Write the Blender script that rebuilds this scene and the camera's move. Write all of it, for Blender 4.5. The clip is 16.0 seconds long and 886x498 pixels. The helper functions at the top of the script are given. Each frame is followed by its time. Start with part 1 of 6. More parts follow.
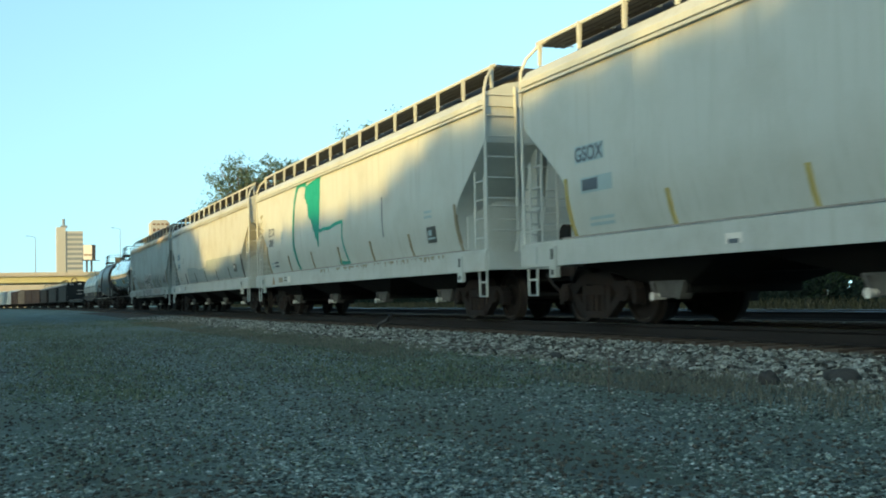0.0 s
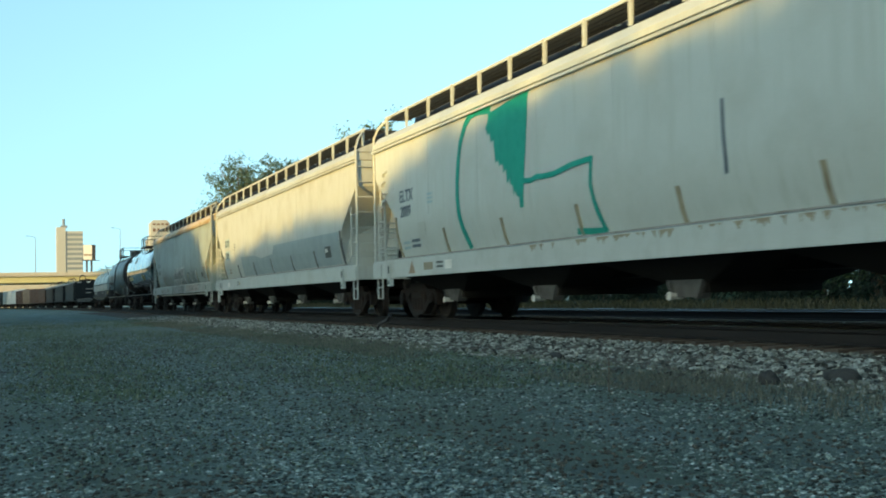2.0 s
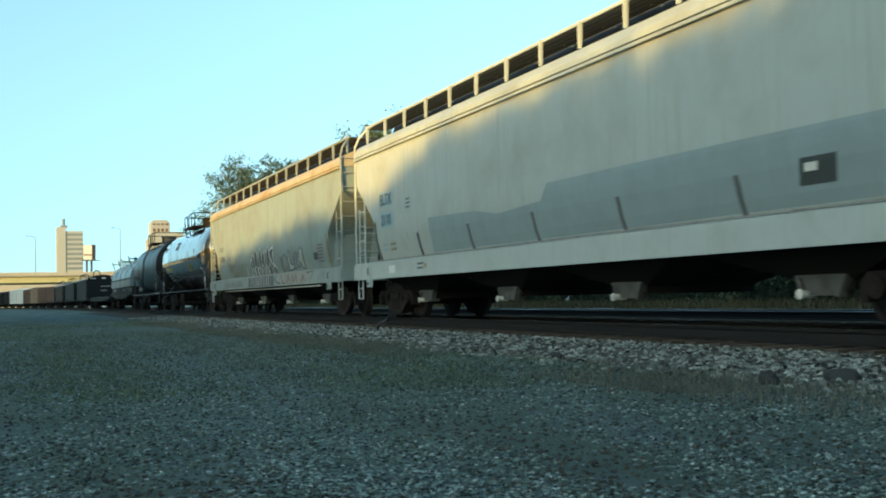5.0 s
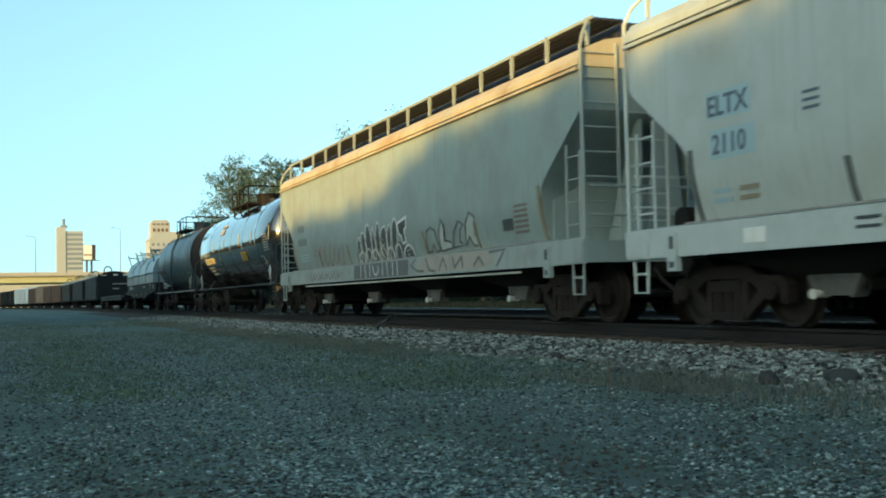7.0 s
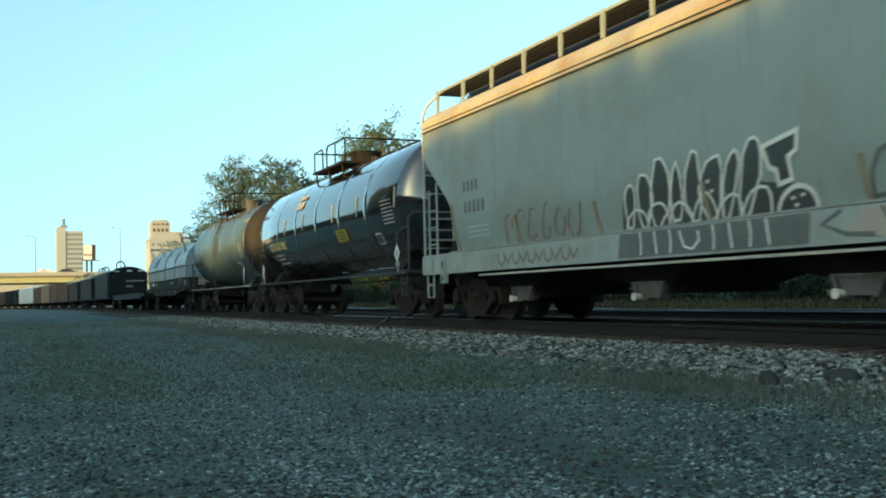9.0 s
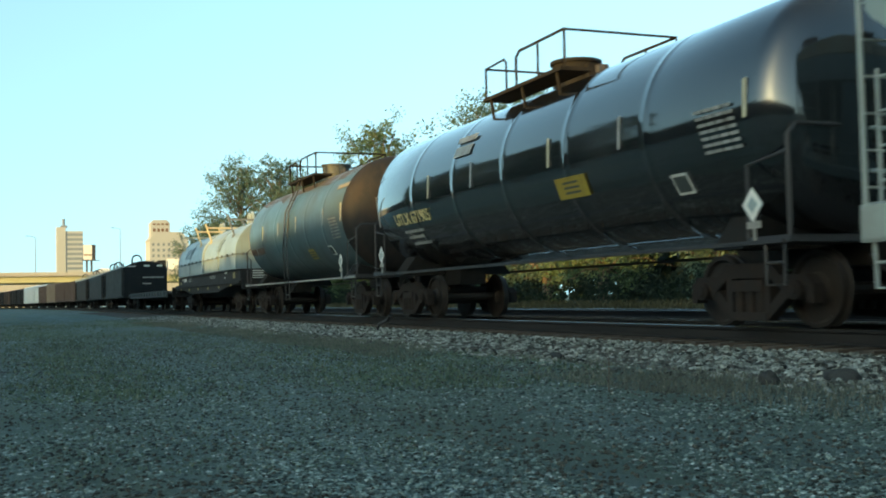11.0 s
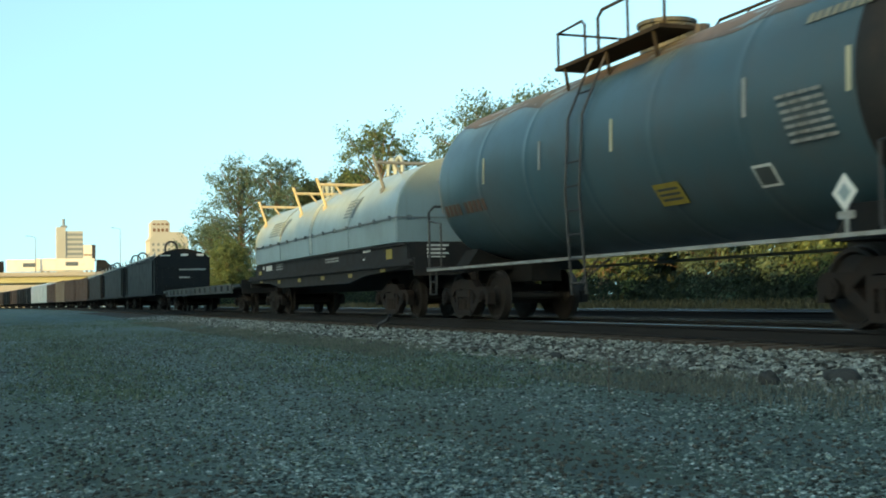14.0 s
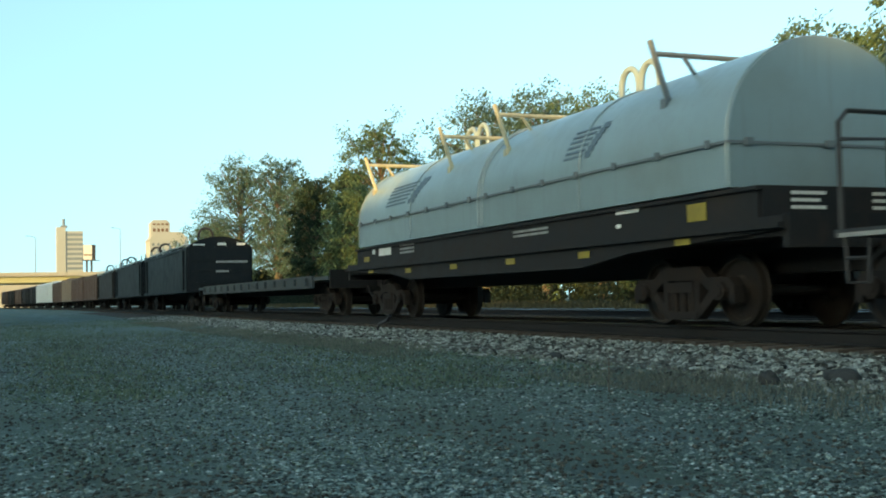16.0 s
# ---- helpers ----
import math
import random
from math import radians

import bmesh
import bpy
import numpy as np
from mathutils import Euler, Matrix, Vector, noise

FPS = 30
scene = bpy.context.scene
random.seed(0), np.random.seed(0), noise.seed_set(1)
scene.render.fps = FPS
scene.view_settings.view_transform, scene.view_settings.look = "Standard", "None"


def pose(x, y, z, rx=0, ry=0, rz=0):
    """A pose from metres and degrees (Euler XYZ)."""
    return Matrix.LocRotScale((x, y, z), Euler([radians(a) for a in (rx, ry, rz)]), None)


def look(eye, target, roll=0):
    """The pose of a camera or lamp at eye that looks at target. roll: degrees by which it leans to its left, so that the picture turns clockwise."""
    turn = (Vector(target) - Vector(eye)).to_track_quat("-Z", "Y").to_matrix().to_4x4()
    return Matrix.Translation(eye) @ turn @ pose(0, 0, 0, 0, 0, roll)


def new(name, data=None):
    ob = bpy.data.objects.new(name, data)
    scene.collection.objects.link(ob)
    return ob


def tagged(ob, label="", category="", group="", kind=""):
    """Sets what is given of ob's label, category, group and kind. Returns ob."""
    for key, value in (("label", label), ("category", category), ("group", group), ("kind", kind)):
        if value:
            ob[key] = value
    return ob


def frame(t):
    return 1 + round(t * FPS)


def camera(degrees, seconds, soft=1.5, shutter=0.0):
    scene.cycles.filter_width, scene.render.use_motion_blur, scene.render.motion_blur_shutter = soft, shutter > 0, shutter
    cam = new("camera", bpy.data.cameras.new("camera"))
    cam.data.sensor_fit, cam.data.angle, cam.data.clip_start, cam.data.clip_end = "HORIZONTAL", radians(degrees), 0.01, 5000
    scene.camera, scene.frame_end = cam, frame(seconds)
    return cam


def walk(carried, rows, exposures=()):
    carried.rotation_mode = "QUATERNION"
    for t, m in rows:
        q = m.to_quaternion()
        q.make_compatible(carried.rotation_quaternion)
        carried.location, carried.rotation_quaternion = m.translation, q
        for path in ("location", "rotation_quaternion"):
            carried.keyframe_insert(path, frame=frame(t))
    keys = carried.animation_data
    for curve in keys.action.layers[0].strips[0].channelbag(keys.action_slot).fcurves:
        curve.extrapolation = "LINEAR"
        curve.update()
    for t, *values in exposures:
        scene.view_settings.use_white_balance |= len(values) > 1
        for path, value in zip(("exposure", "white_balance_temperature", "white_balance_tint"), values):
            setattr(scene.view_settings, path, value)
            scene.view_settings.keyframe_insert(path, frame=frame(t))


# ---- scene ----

# ================= camera =================
cam = camera(43.81, 16.0, soft=1.9, shutter=0.35)
EYE = Vector((0.0, 0.0, 0.45))
AIM = look(EYE, EYE + Vector((-9.2859, 3.6851, 0.4373)), -1.2)
EXPO = [(0.0, 1.48, 7600, -13), (9.0, 1.50, 7700, -13), (12.0, 1.62, 8200, -12), (16.0, 1.62, 8200, -12)]
walk(cam, [(0.0, AIM), (16.0, AIM)], EXPO)

# ================= light =================
SUN_EL = 7.0
SUN_H = Vector((0.50, -0.866, 0.0))
world = bpy.data.worlds.new("sky")
scene.world = world
world.use_nodes = True
wn = world.node_tree
sky = wn.nodes.new("ShaderNodeTexSky")
sky.sky_type = 'NISHITA'
sky.sun_disc = False
sky.sun_elevation = radians(SUN_EL)
sky.sun_rotation = math.atan2(SUN_H.x, SUN_H.y)
sky.air_density, sky.dust_density, sky.ozone_density = 0.62, 0.6, 1.6
# high haze: the sky near the horizon is as even as it is higher up
geo = wn.nodes.new("ShaderNodeTexCoord")
lift = wn.nodes.new("ShaderNodeVectorMath")
lift.operation = 'MULTIPLY_ADD'
lift.inputs[1].default_value = (1.0, 1.0, 0.34)
lift.inputs[2].default_value = (0.0, 0.0, 0.115)
level = wn.nodes.new("ShaderNodeVectorMath")
level.operation = 'NORMALIZE'
wn.links.new(geo.outputs["Generated"], lift.inputs[0])
wn.links.new(lift.outputs[0], level.inputs[0])
wn.links.new(level.outputs[0], sky.inputs[0])
wn.links.new(sky.outputs[0], wn.nodes["Background"].inputs[0])
wn.nodes["Background"].inputs[1].default_value = 0.15
sun_data = bpy.data.lights.new("sun", 'SUN')
sun_data.energy = 2.9
sun_data.angle = radians(0.6)
sun_data.color = (1.0, 0.61, 0.23)
sun = new("sun", sun_data)
TO_SUN = (SUN_H.normalized() * math.cos(radians(SUN_EL)) + Vector((0, 0, math.sin(radians(SUN_EL)))))
sun.matrix_world = look((0, 0, 60), Vector((0, 0, 60)) - TO_SUN)

# ================= mesh helpers =================
def box(bm, x0, x1, y0, y1, z0, z1):
    v = [bm.verts.new(p) for p in ((x0, y0, z0), (x1, y0, z0), (x1, y1, z0), (x0, y1, z0),
                                   (x0, y0, z1), (x1, y0, z1), (x1, y1, z1), (x0, y1, z1))]
    for f in ((0, 3, 2, 1), (4, 5, 6, 7), (0, 1, 5, 4), (1, 2, 6, 5), (2, 3, 7, 6), (3, 0, 4, 7)):
        bm.faces.new([v[k] for k in f])


def prism(bm, pts, axis, a, b):
    """Extrude a polygon along an axis; pts are the two other coordinates in x, y, z order."""
    def p(q, c):
        l = list(q)
        l.insert("xyz".index(axis), c)
        return l
    lo = [bm.verts.new(p(q, a)) for q in pts]
    hi = [bm.verts.new(p(q, b)) for q in pts]
    n = len(pts)
    for k in range(n):
        bm.faces.new((lo[k], lo[(k + 1) % n], hi[(k + 1) % n], hi[k]))
    bm.faces.new(lo[::-1])
    bm.faces.new(hi)


def cyl(bm, p0, p1, r, n=10, r2=None):
    p0, p1 = Vector(p0), Vector(p1)
    r2 = r if r2 is None else r2
    d = (p1 - p0).normalized()
    a = d.orthogonal().normalized()
    c = d.cross(a)
    lo, hi = [], []
    for k in range(n):
        w = 2 * math.pi * k / n
        o = a * math.cos(w) + c * math.sin(w)
        lo.append(bm.verts.new(p0 + o * r))
        hi.append(bm.verts.new(p1 + o * r2))
    for k in range(n):
        bm.faces.new((lo[k], lo[(k + 1) % n], hi[(k + 1) % n], hi[k]))
    bm.faces.new(lo[::-1])
    bm.faces.new(hi)


def tube(bm, pts, r, n=6):
    """A bent round bar through the points, one connected piece."""
    pts = [Vector(p) for p in pts]
    rings, side = [], None
    for k, p in enumerate(pts):
        d = (pts[min(k + 1, len(pts) - 1)] - pts[max(k - 1, 0)]).normalized()
        side = d.orthogonal().normalized() if side is None else (side - d * side.dot(d)).normalized()
        c = d.cross(side)
        rings.append([bm.verts.new(p + (side * math.cos(2 * math.pi * q / n) + c * math.sin(2 * math.pi * q / n)) * r) for q in range(n)])
    for a, b in zip(rings[:-1], rings[1:]):
        for q in range(n):
            bm.faces.new((a[q], a[(q + 1) % n], b[(q + 1) % n], b[q]))
    bm.faces.new(rings[0][::-1])
    bm.faces.new(rings[-1])


def lathe(bm, prof, n, cy, cz):
    """Turn a profile of (x, radius) round the long axis."""
    rings = []
    for x, r in prof:
        if r < 1e-4:
            rings.append([bm.verts.new((x, cy, cz))])
        else:
            rings.append([bm.verts.new((x, cy + r * math.cos(2 * math.pi * k / n), cz + r * math.sin(2 * math.pi * k / n))) for k in range(n)])
    for a, b in zip(rings[:-1], rings[1:]):
        for k in range(n):
            l = (k + 1) % n
            if len(a) == 1:
                bm.faces.new((a[0], b[k], b[l]))
            elif len(b) == 1:
                bm.faces.new((a[k], b[0], a[l]))
            else:
                bm.faces.new((a[k], b[k], b[l], a[l]))


def wheel_disc(bm, x, y0, y1, z, prof, n=28):
    """A disc about an axle along y: prof is (y, radius)."""
    rings = []
    for y, r in prof:
        rings.append([bm.verts.new((x + r * math.cos(2 * math.pi * k / n), y, z + r * math.sin(2 * math.pi * k / n))) for k in range(n)])
    for a, b in zip(rings[:-1], rings[1:]):
        for k in range(n):
            l = (k + 1) % n
            bm.faces.new((a[k], a[l], b[l], b[k]))
    bm.faces.new(rings[0])
    bm.faces.new(rings[-1][::-1])


def mesh_of(name, bm, mat, bevel=0.0, smooth=True):
    if bevel:
        es = [e for e in bm.edges if len(e.link_faces) == 2 and e.calc_face_angle(0) > 0.8]
        bmesh.ops.bevel(bm, geom=es, offset=bevel, segments=1, affect='EDGES', clamp_overlap=True)
    bmesh.ops.recalc_face_normals(bm, faces=bm.faces)
    me = bpy.data.meshes.new(name)
    bm.to_mesh(me)
    bm.free()
    me.materials.append(mat)
    if smooth:
        me.shade_smooth()
        me.set_sharp_from_angle(angle=radians(32))
    return me


def put(name, me, parent=None, m=None, label=""):
    ob = new(name, me)
    if parent:
        ob.parent = parent
    if m is not None:
        ob.matrix_basis = m
    return tagged(ob, label)


def part(name, bm, mat, parent, label="", bevel=0.0, smooth=True):
    return put(name, mesh_of(name, bm, mat, bevel, smooth), parent, None, label)


def B():
    return bmesh.new()


# ================= materials =================
def paint(name, col, dirt, rough=0.55, metal=0.0, amount=0.5, scale=0.8, streak=0.5, bump=0.15, fine=40.0, spec=0.4):
    """Painted or bare surface: base colour with broad dirt, vertical streaks, and fine grain."""
    m = bpy.data.materials.new(name)
    m.use_nodes = True
    t = m.node_tree
    b = t.nodes["Principled BSDF"]
    N, L = t.nodes.new, t.links.new
    co = N("ShaderNodeTexCoord")
    info = N("ShaderNodeObjectInfo")
    off = N("ShaderNodeVectorMath"); off.operation = 'MULTIPLY_ADD'
    L(info.outputs["Random"], off.inputs[0]); off.inputs[1].default_value = (37, 19, 7)
    L(co.outputs["Object"], off.inputs[2])
    n1 = N("ShaderNodeTexNoise"); n1.inputs["Scale"].default_value = scale
    n1.inputs["Detail"].default_value = 8; n1.inputs["Roughness"].default_value = 0.62
    L(off.outputs[0], n1.inputs["Vector"])
    mp = N("ShaderNodeMapping"); mp.inputs["Scale"].default_value = (6.0, 6.0, 0.35)
    L(off.outputs[0], mp.inputs[0])
    n2 = N("ShaderNodeTexNoise"); n2.inputs["Scale"].default_value = 1.4; n2.inputs["Detail"].default_value = 5
    L(mp.outputs[0], n2.inputs["Vector"])
    n3 = N("ShaderNodeTexNoise"); n3.inputs["Scale"].default_value = fine; n3.inputs["Detail"].default_value = 4
    L(off.outputs[0], n3.inputs["Vector"])
    r1 = N("ShaderNodeMapRange"); r1.inputs[1].default_value = 0.45; r1.inputs[2].default_value = 0.72
    r1.inputs[4].default_value = amount
    L(n1.outputs["Fac"], r1.inputs[0])
    r2 = N("ShaderNodeMapRange"); r2.inputs[1].default_value = 0.5; r2.inputs[2].default_value = 0.8
    r2.inputs[4].default_value = streak
    L(n2.outputs["Fac"], r2.inputs[0])
    mx = N("ShaderNodeMath"); mx.operation = 'MAXIMUM'
    L(r1.outputs[0], mx.inputs[0]); L(r2.outputs[0], mx.inputs[1])
    gr = N("ShaderNodeMath"); gr.operation = 'MULTIPLY_ADD'
    L(n3.outputs["Fac"], gr.inputs[0]); gr.inputs[1].default_value = 0.3; gr.inputs[2].default_value = -0.15
    ad = N("ShaderNodeMath"); ad.operation = 'ADD'; ad.use_clamp = True
    L(mx.outputs[0], ad.inputs[0]); L(gr.outputs[0], ad.inputs[1])
    mix = N("ShaderNodeMix"); mix.data_type = 'RGBA'
    mix.inputs[6].default_value = (*col, 1); mix.inputs[7].default_value = (*dirt, 1)
    L(ad.outputs[0], mix.inputs[0])
    L(mix.outputs[2], b.inputs["Base Color"])
    rr = N("ShaderNodeMapRange"); rr.inputs[3].default_value = max(0.05, rough - 0.1); rr.inputs[4].default_value = min(1, rough + 0.2)
    L(ad.outputs[0], rr.inputs[0]); L(rr.outputs[0], b.inputs["Roughness"])
    b.inputs["Metallic"].default_value = metal
    b.inputs["Specular IOR Level"].default_value = spec
    bp = N("ShaderNodeBump"); bp.inputs["Strength"].default_value = bump; bp.inputs["Distance"].default_value = 0.02
    L(n1.outputs["Fac"], bp.inputs["Height"]); L(bp.outputs[0], b.inputs["Normal"])
    return m


def two_tone(name, c1, c2, c3, s1, s2, rough=0.9, bump=0.5, dist=0.03, island=0.0):
    """Loose ground or stone: two noise scales over three colours."""
    m = bpy.data.materials.new(name)
    m.use_nodes = True
    t = m.node_tree
    b = t.nodes["Principled BSDF"]
    N, L = t.nodes.new, t.links.new
    co = N("ShaderNodeTexCoord")
    a = N("ShaderNodeTexNoise"); a.inputs["Scale"].default_value = s1; a.inputs["Detail"].default_value = 7
    c = N("ShaderNodeTexNoise"); c.inputs["Scale"].default_value = s2; c.inputs["Detail"].default_value = 6; c.inputs["Roughness"].default_value = 0.7
    L(co.outputs["Object"], a.inputs[0]); L(co.outputs["Object"], c.inputs[0])
    ra = N("ShaderNodeMapRange"); ra.inputs[1].default_value = 0.38; ra.inputs[2].default_value = 0.62
    rc = N("ShaderNodeMapRange"); rc.inputs[1].default_value = 0.35; rc.inputs[2].default_value = 0.7
    L(a.outputs["Fac"], ra.inputs[0]); L(c.outputs["Fac"], rc.inputs[0])
    m1 = N("ShaderNodeMix"); m1.data_type = 'RGBA'
    m1.inputs[6].default_value = (*c1, 1); m1.inputs[7].default_value = (*c2, 1)
    L(ra.outputs[0], m1.inputs[0])
    m2 = N("ShaderNodeMix"); m2.data_type = 'RGBA'
    m2.inputs[7].default_value = (*c3, 1)
    L(m1.outputs[2], m2.inputs[6]); L(rc.outputs[0], m2.inputs[0])
    out = m2.outputs[2]
    if island:
        g = N("ShaderNodeNewGeometry")
        r = N("ShaderNodeMapRange"); r.inputs[3].default_value = 1 - island; r.inputs[4].default_value = 1 + island
        L(g.outputs["Random Per Island"], r.inputs[0])
        hs = N("ShaderNodeHueSaturation")
        L(out, hs.inputs["Color"]); L(r.outputs[0], hs.inputs["Value"])
        out = hs.outputs[0]
    L(out, b.inputs["Base Color"])
    b.inputs["Roughness"].default_value = rough
    b.inputs["Specular IOR Level"].default_value = 0.25
    bp = N("ShaderNodeBump"); bp.inputs["Strength"].default_value = bump; bp.inputs["Distance"].default_value = dist
    L(c.outputs["Fac"], bp.inputs["Height"]); L(bp.outputs[0], b.inputs["Normal"])
    return m


M_WHITE = paint("hopper_white", (0.44, 0.49, 0.475), (0.285, 0.295, 0.255), 0.5, amount=0.35, streak=0.35)
M_GREY = paint("hopper_grey", (0.405, 0.445, 0.425), (0.27, 0.262, 0.215), 0.5, amount=0.5, streak=0.45)
M_RUSTY = paint("hopper_weathered", (0.25, 0.308, 0.298), (0.195, 0.185, 0.15), 0.55, amount=0.5, streak=0.45)
M_RUSTROOF = paint("roof_rusty", (0.45, 0.39, 0.27), (0.33, 0.17, 0.07), 0.6, amount=0.75, streak=0.4, scale=1.0)
M_SILL = paint("sill_white", (0.43, 0.475, 0.46), (0.285, 0.285, 0.25), 0.5, amount=0.45, streak=0.4, scale=1.6)
M_DARK = paint("underframe_grime", (0.012, 0.0115, 0.011), (0.028, 0.023, 0.019), 0.85, amount=0.7, scale=3.0, spec=0.15)
M_TRUCK = paint("truck_rust", (0.018, 0.015, 0.014), (0.042, 0.029, 0.022), 0.8, amount=0.7, scale=5.0, spec=0.2)
M_WHEEL = paint("wheel_steel", (0.03, 0.026, 0.024), (0.055, 0.04, 0.031), 0.6, 0.3, amount=0.6, scale=5.0, spec=0.2)
M_GRATE = paint("walkway_grate", (0.032, 0.036, 0.042), (0.055, 0.055, 0.055), 0.7, 0.2)
M_PALEGRIME = paint("hopper_outlet", (0.30, 0.30, 0.28), (0.12, 0.10, 0.08), 0.6, amount=0.8, scale=4.0)
M_OUTLET = paint("outlet_dusty", (0.115, 0.115, 0.11), (0.045, 0.042, 0.038), 0.6, amount=0.8, scale=3.0)
M_YELLOW = paint("reflector_yellow", (0.31, 0.235, 0.04), (0.19, 0.14, 0.05), 0.5, amount=0.7, scale=4.0)
M_SILLWORN = paint("sill_weathered", (0.285, 0.325, 0.31), (0.19, 0.18, 0.15), 0.55, amount=0.55, streak=0.5, scale=1.6)
M_PATCHPALE = paint("patch_pale", (0.30, 0.42, 0.46), (0.27, 0.345, 0.36), 0.6, amount=0.5, scale=1.5)
M_EMBLEM = paint("emblem_slate", (0.085, 0.125, 0.155), (0.14, 0.17, 0.19), 0.6, amount=0.5, scale=6.0)
M_OCHRE = paint("strip_ochre", (0.38, 0.33, 0.12), (0.24, 0.20, 0.10), 0.55, amount=0.7, scale=4.0)
M_RUSTCAP = paint("shell_rust", (0.085, 0.07, 0.062), (0.055, 0.072, 0.08), 0.7, amount=0.75, scale=0.9)
M_DECK = paint("deck_grey", (0.042, 0.05, 0.052), (0.11, 0.112, 0.105), 0.7, amount=0.45, scale=2.0)
M_POLE = paint("pole_grey", (0.13, 0.15, 0.16), (0.17, 0.18, 0.18), 0.6)
M_STREAK = paint("grimy_strip", (0.26, 0.23, 0.16), (0.16, 0.13, 0.09), 0.6, amount=0.7, scale=4.0)
M_STEEL = paint("rail_head", (0.75, 0.75, 0.75), (0.55, 0.53, 0.5), 0.2, 1.0, amount=0.3, bump=0.0)
M_RAIL = paint("rail_rust", (0.018, 0.0172, 0.0175), (0.031, 0.0275, 0.0262), 0.85, amount=0.6, scale=4.0, spec=0.2)
M_TIE = paint("tie_wood", (0.06, 0.045, 0.035), (0.11, 0.09, 0.07), 0.9, amount=0.6, scale=5.0)
M_BLACKTANK = paint("tank_black", (0.012, 0.015, 0.018), (0.036, 0.034, 0.032), 0.19, amount=0.45, streak=0.35, spec=0.75, bump=0.05)
def lacquer(m, ior, rough):
    """A clear glossy coat over a paint."""
    p = m.node_tree.nodes["Principled BSDF"]
    p.inputs["Coat Weight"].default_value = 1.0
    p.inputs["Coat IOR"].default_value = ior
    p.inputs["Coat Roughness"].default_value = rough


lacquer(M_BLACKTANK, 1.55, 0.05)
M_GREYTANK = paint("tank_grey", (0.047, 0.094, 0.115), (0.095, 0.085, 0.075), 0.42, amount=0.6, streak=0.3, bump=0.05, scale=0.55)
M_COVER = paint("coil_cover", (0.215, 0.285, 0.30), (0.165, 0.178, 0.155), 0.38, amount=0.45, streak=0.4, spec=0.6)
M_COILBODY = paint("coil_frame", (0.018, 0.0175, 0.018), (0.05, 0.038, 0.03), 0.7, amount=0.6, scale=2.0, spec=0.2)
M_CREAM = paint("frame_cream", (0.50, 0.45, 0.30), (0.28, 0.23, 0.15), 0.6, amount=0.5, scale=3.0)
M_GON = paint("gondola_black", (0.010, 0.012, 0.014), (0.026, 0.024, 0.022), 0.6, amount=0.5, scale=1.5, spec=0.15)
M_GONBROWN = paint("gondola_brown_black", (0.026, 0.021, 0.018), (0.05, 0.036, 0.028), 0.65, amount=0.6, scale=1.5, spec=0.15)
M_BROWN = paint("car_brown", (0.13, 0.075, 0.05), (0.08, 0.055, 0.04), 0.7, amount=0.6)
M_TAN = paint("car_tan", (0.30, 0.22, 0.15), (0.16, 0.11, 0.08), 0.7, amount=0.6)
M_CARWHITE = paint("car_white", (0.72, 0.71, 0.66), (0.45, 0.42, 0.36), 0.55, amount=0.4)
M_INKWHITE = paint("lettering_white", (0.7, 0.7, 0.66), (0.5, 0.47, 0.4), 0.6, amount=0.5, scale=6.0)
M_INKBLUE = paint("lettering_slate", (0.07, 0.10, 0.13), (0.14, 0.16, 0.18), 0.6, amount=0.5, scale=6.0)
M_INKBLACK = paint("spray_black", (0.05, 0.062, 0.062), (0.085, 0.09, 0.085), 0.6, amount=0.6, scale=6.0)
M_STROKE = paint("spray_dark_grey", (0.10, 0.108, 0.105), (0.17, 0.17, 0.16), 0.6, amount=0.7, scale=5.0)
M_PINK = paint("spray_pink", (0.34, 0.30, 0.27), (0.27, 0.25, 0.22), 0.6, amount=0.7, scale=3.0)
M_FAINT = paint("spray_faded", (0.155, 0.125, 0.112), (0.21, 0.195, 0.175), 0.6, amount=0.6, scale=5.0)
M_INKGREEN = paint("spray_green", (0.01, 0.275, 0.215), (0.02, 0.22, 0.18), 0.6, amount=0.5, scale=6.0)
M_PATCH = paint("patch_blue_grey", (0.26, 0.325, 0.34), (0.22, 0.265, 0.27), 0.6, amount=0.6, scale=1.5)
M_LETTERGOLD = paint("lettering_gold", (0.62, 0.50, 0.22), (0.45, 0.36, 0.16), 0.6, amount=0.6, scale=6.0)
M_CONC = paint("concrete", (0.38, 0.37, 0.33), (0.27, 0.26, 0.23), 0.85, amount=0.5, scale=0.3)
M_GIRDER = paint("girder_paint", (0.42, 0.42, 0.25), (0.30, 0.28, 0.18), 0.7, amount=0.4, scale=0.3)
M_TOWER = paint("tower_stone", (0.33, 0.345, 0.335), (0.27, 0.28, 0.265), 0.85, amount=0.3, scale=0.1, streak=0.2)
M_GLASSBAND = paint("window_band", (0.16, 0.19, 0.22), (0.2, 0.22, 0.24), 0.25, amount=0.3, scale=0.2)
M_BLACK = paint("black_metal", (0.03, 0.03, 0.033), (0.06, 0.055, 0.05), 0.6)
M_BALLAST = two_tone("ballast_stone", (0.17, 0.19, 0.175), (0.285, 0.31, 0.29), (0.062, 0.068, 0.06), 3.0, 22.0, 0.9, 0.5, 0.02, island=0.92)
M_PEBBLE = two_tone("pebble", (0.106, 0.15, 0.138), (0.168, 0.222, 0.208), (0.056, 0.076, 0.069), 3.0, 25.0, 0.85, 0.4, 0.02, island=0.88)
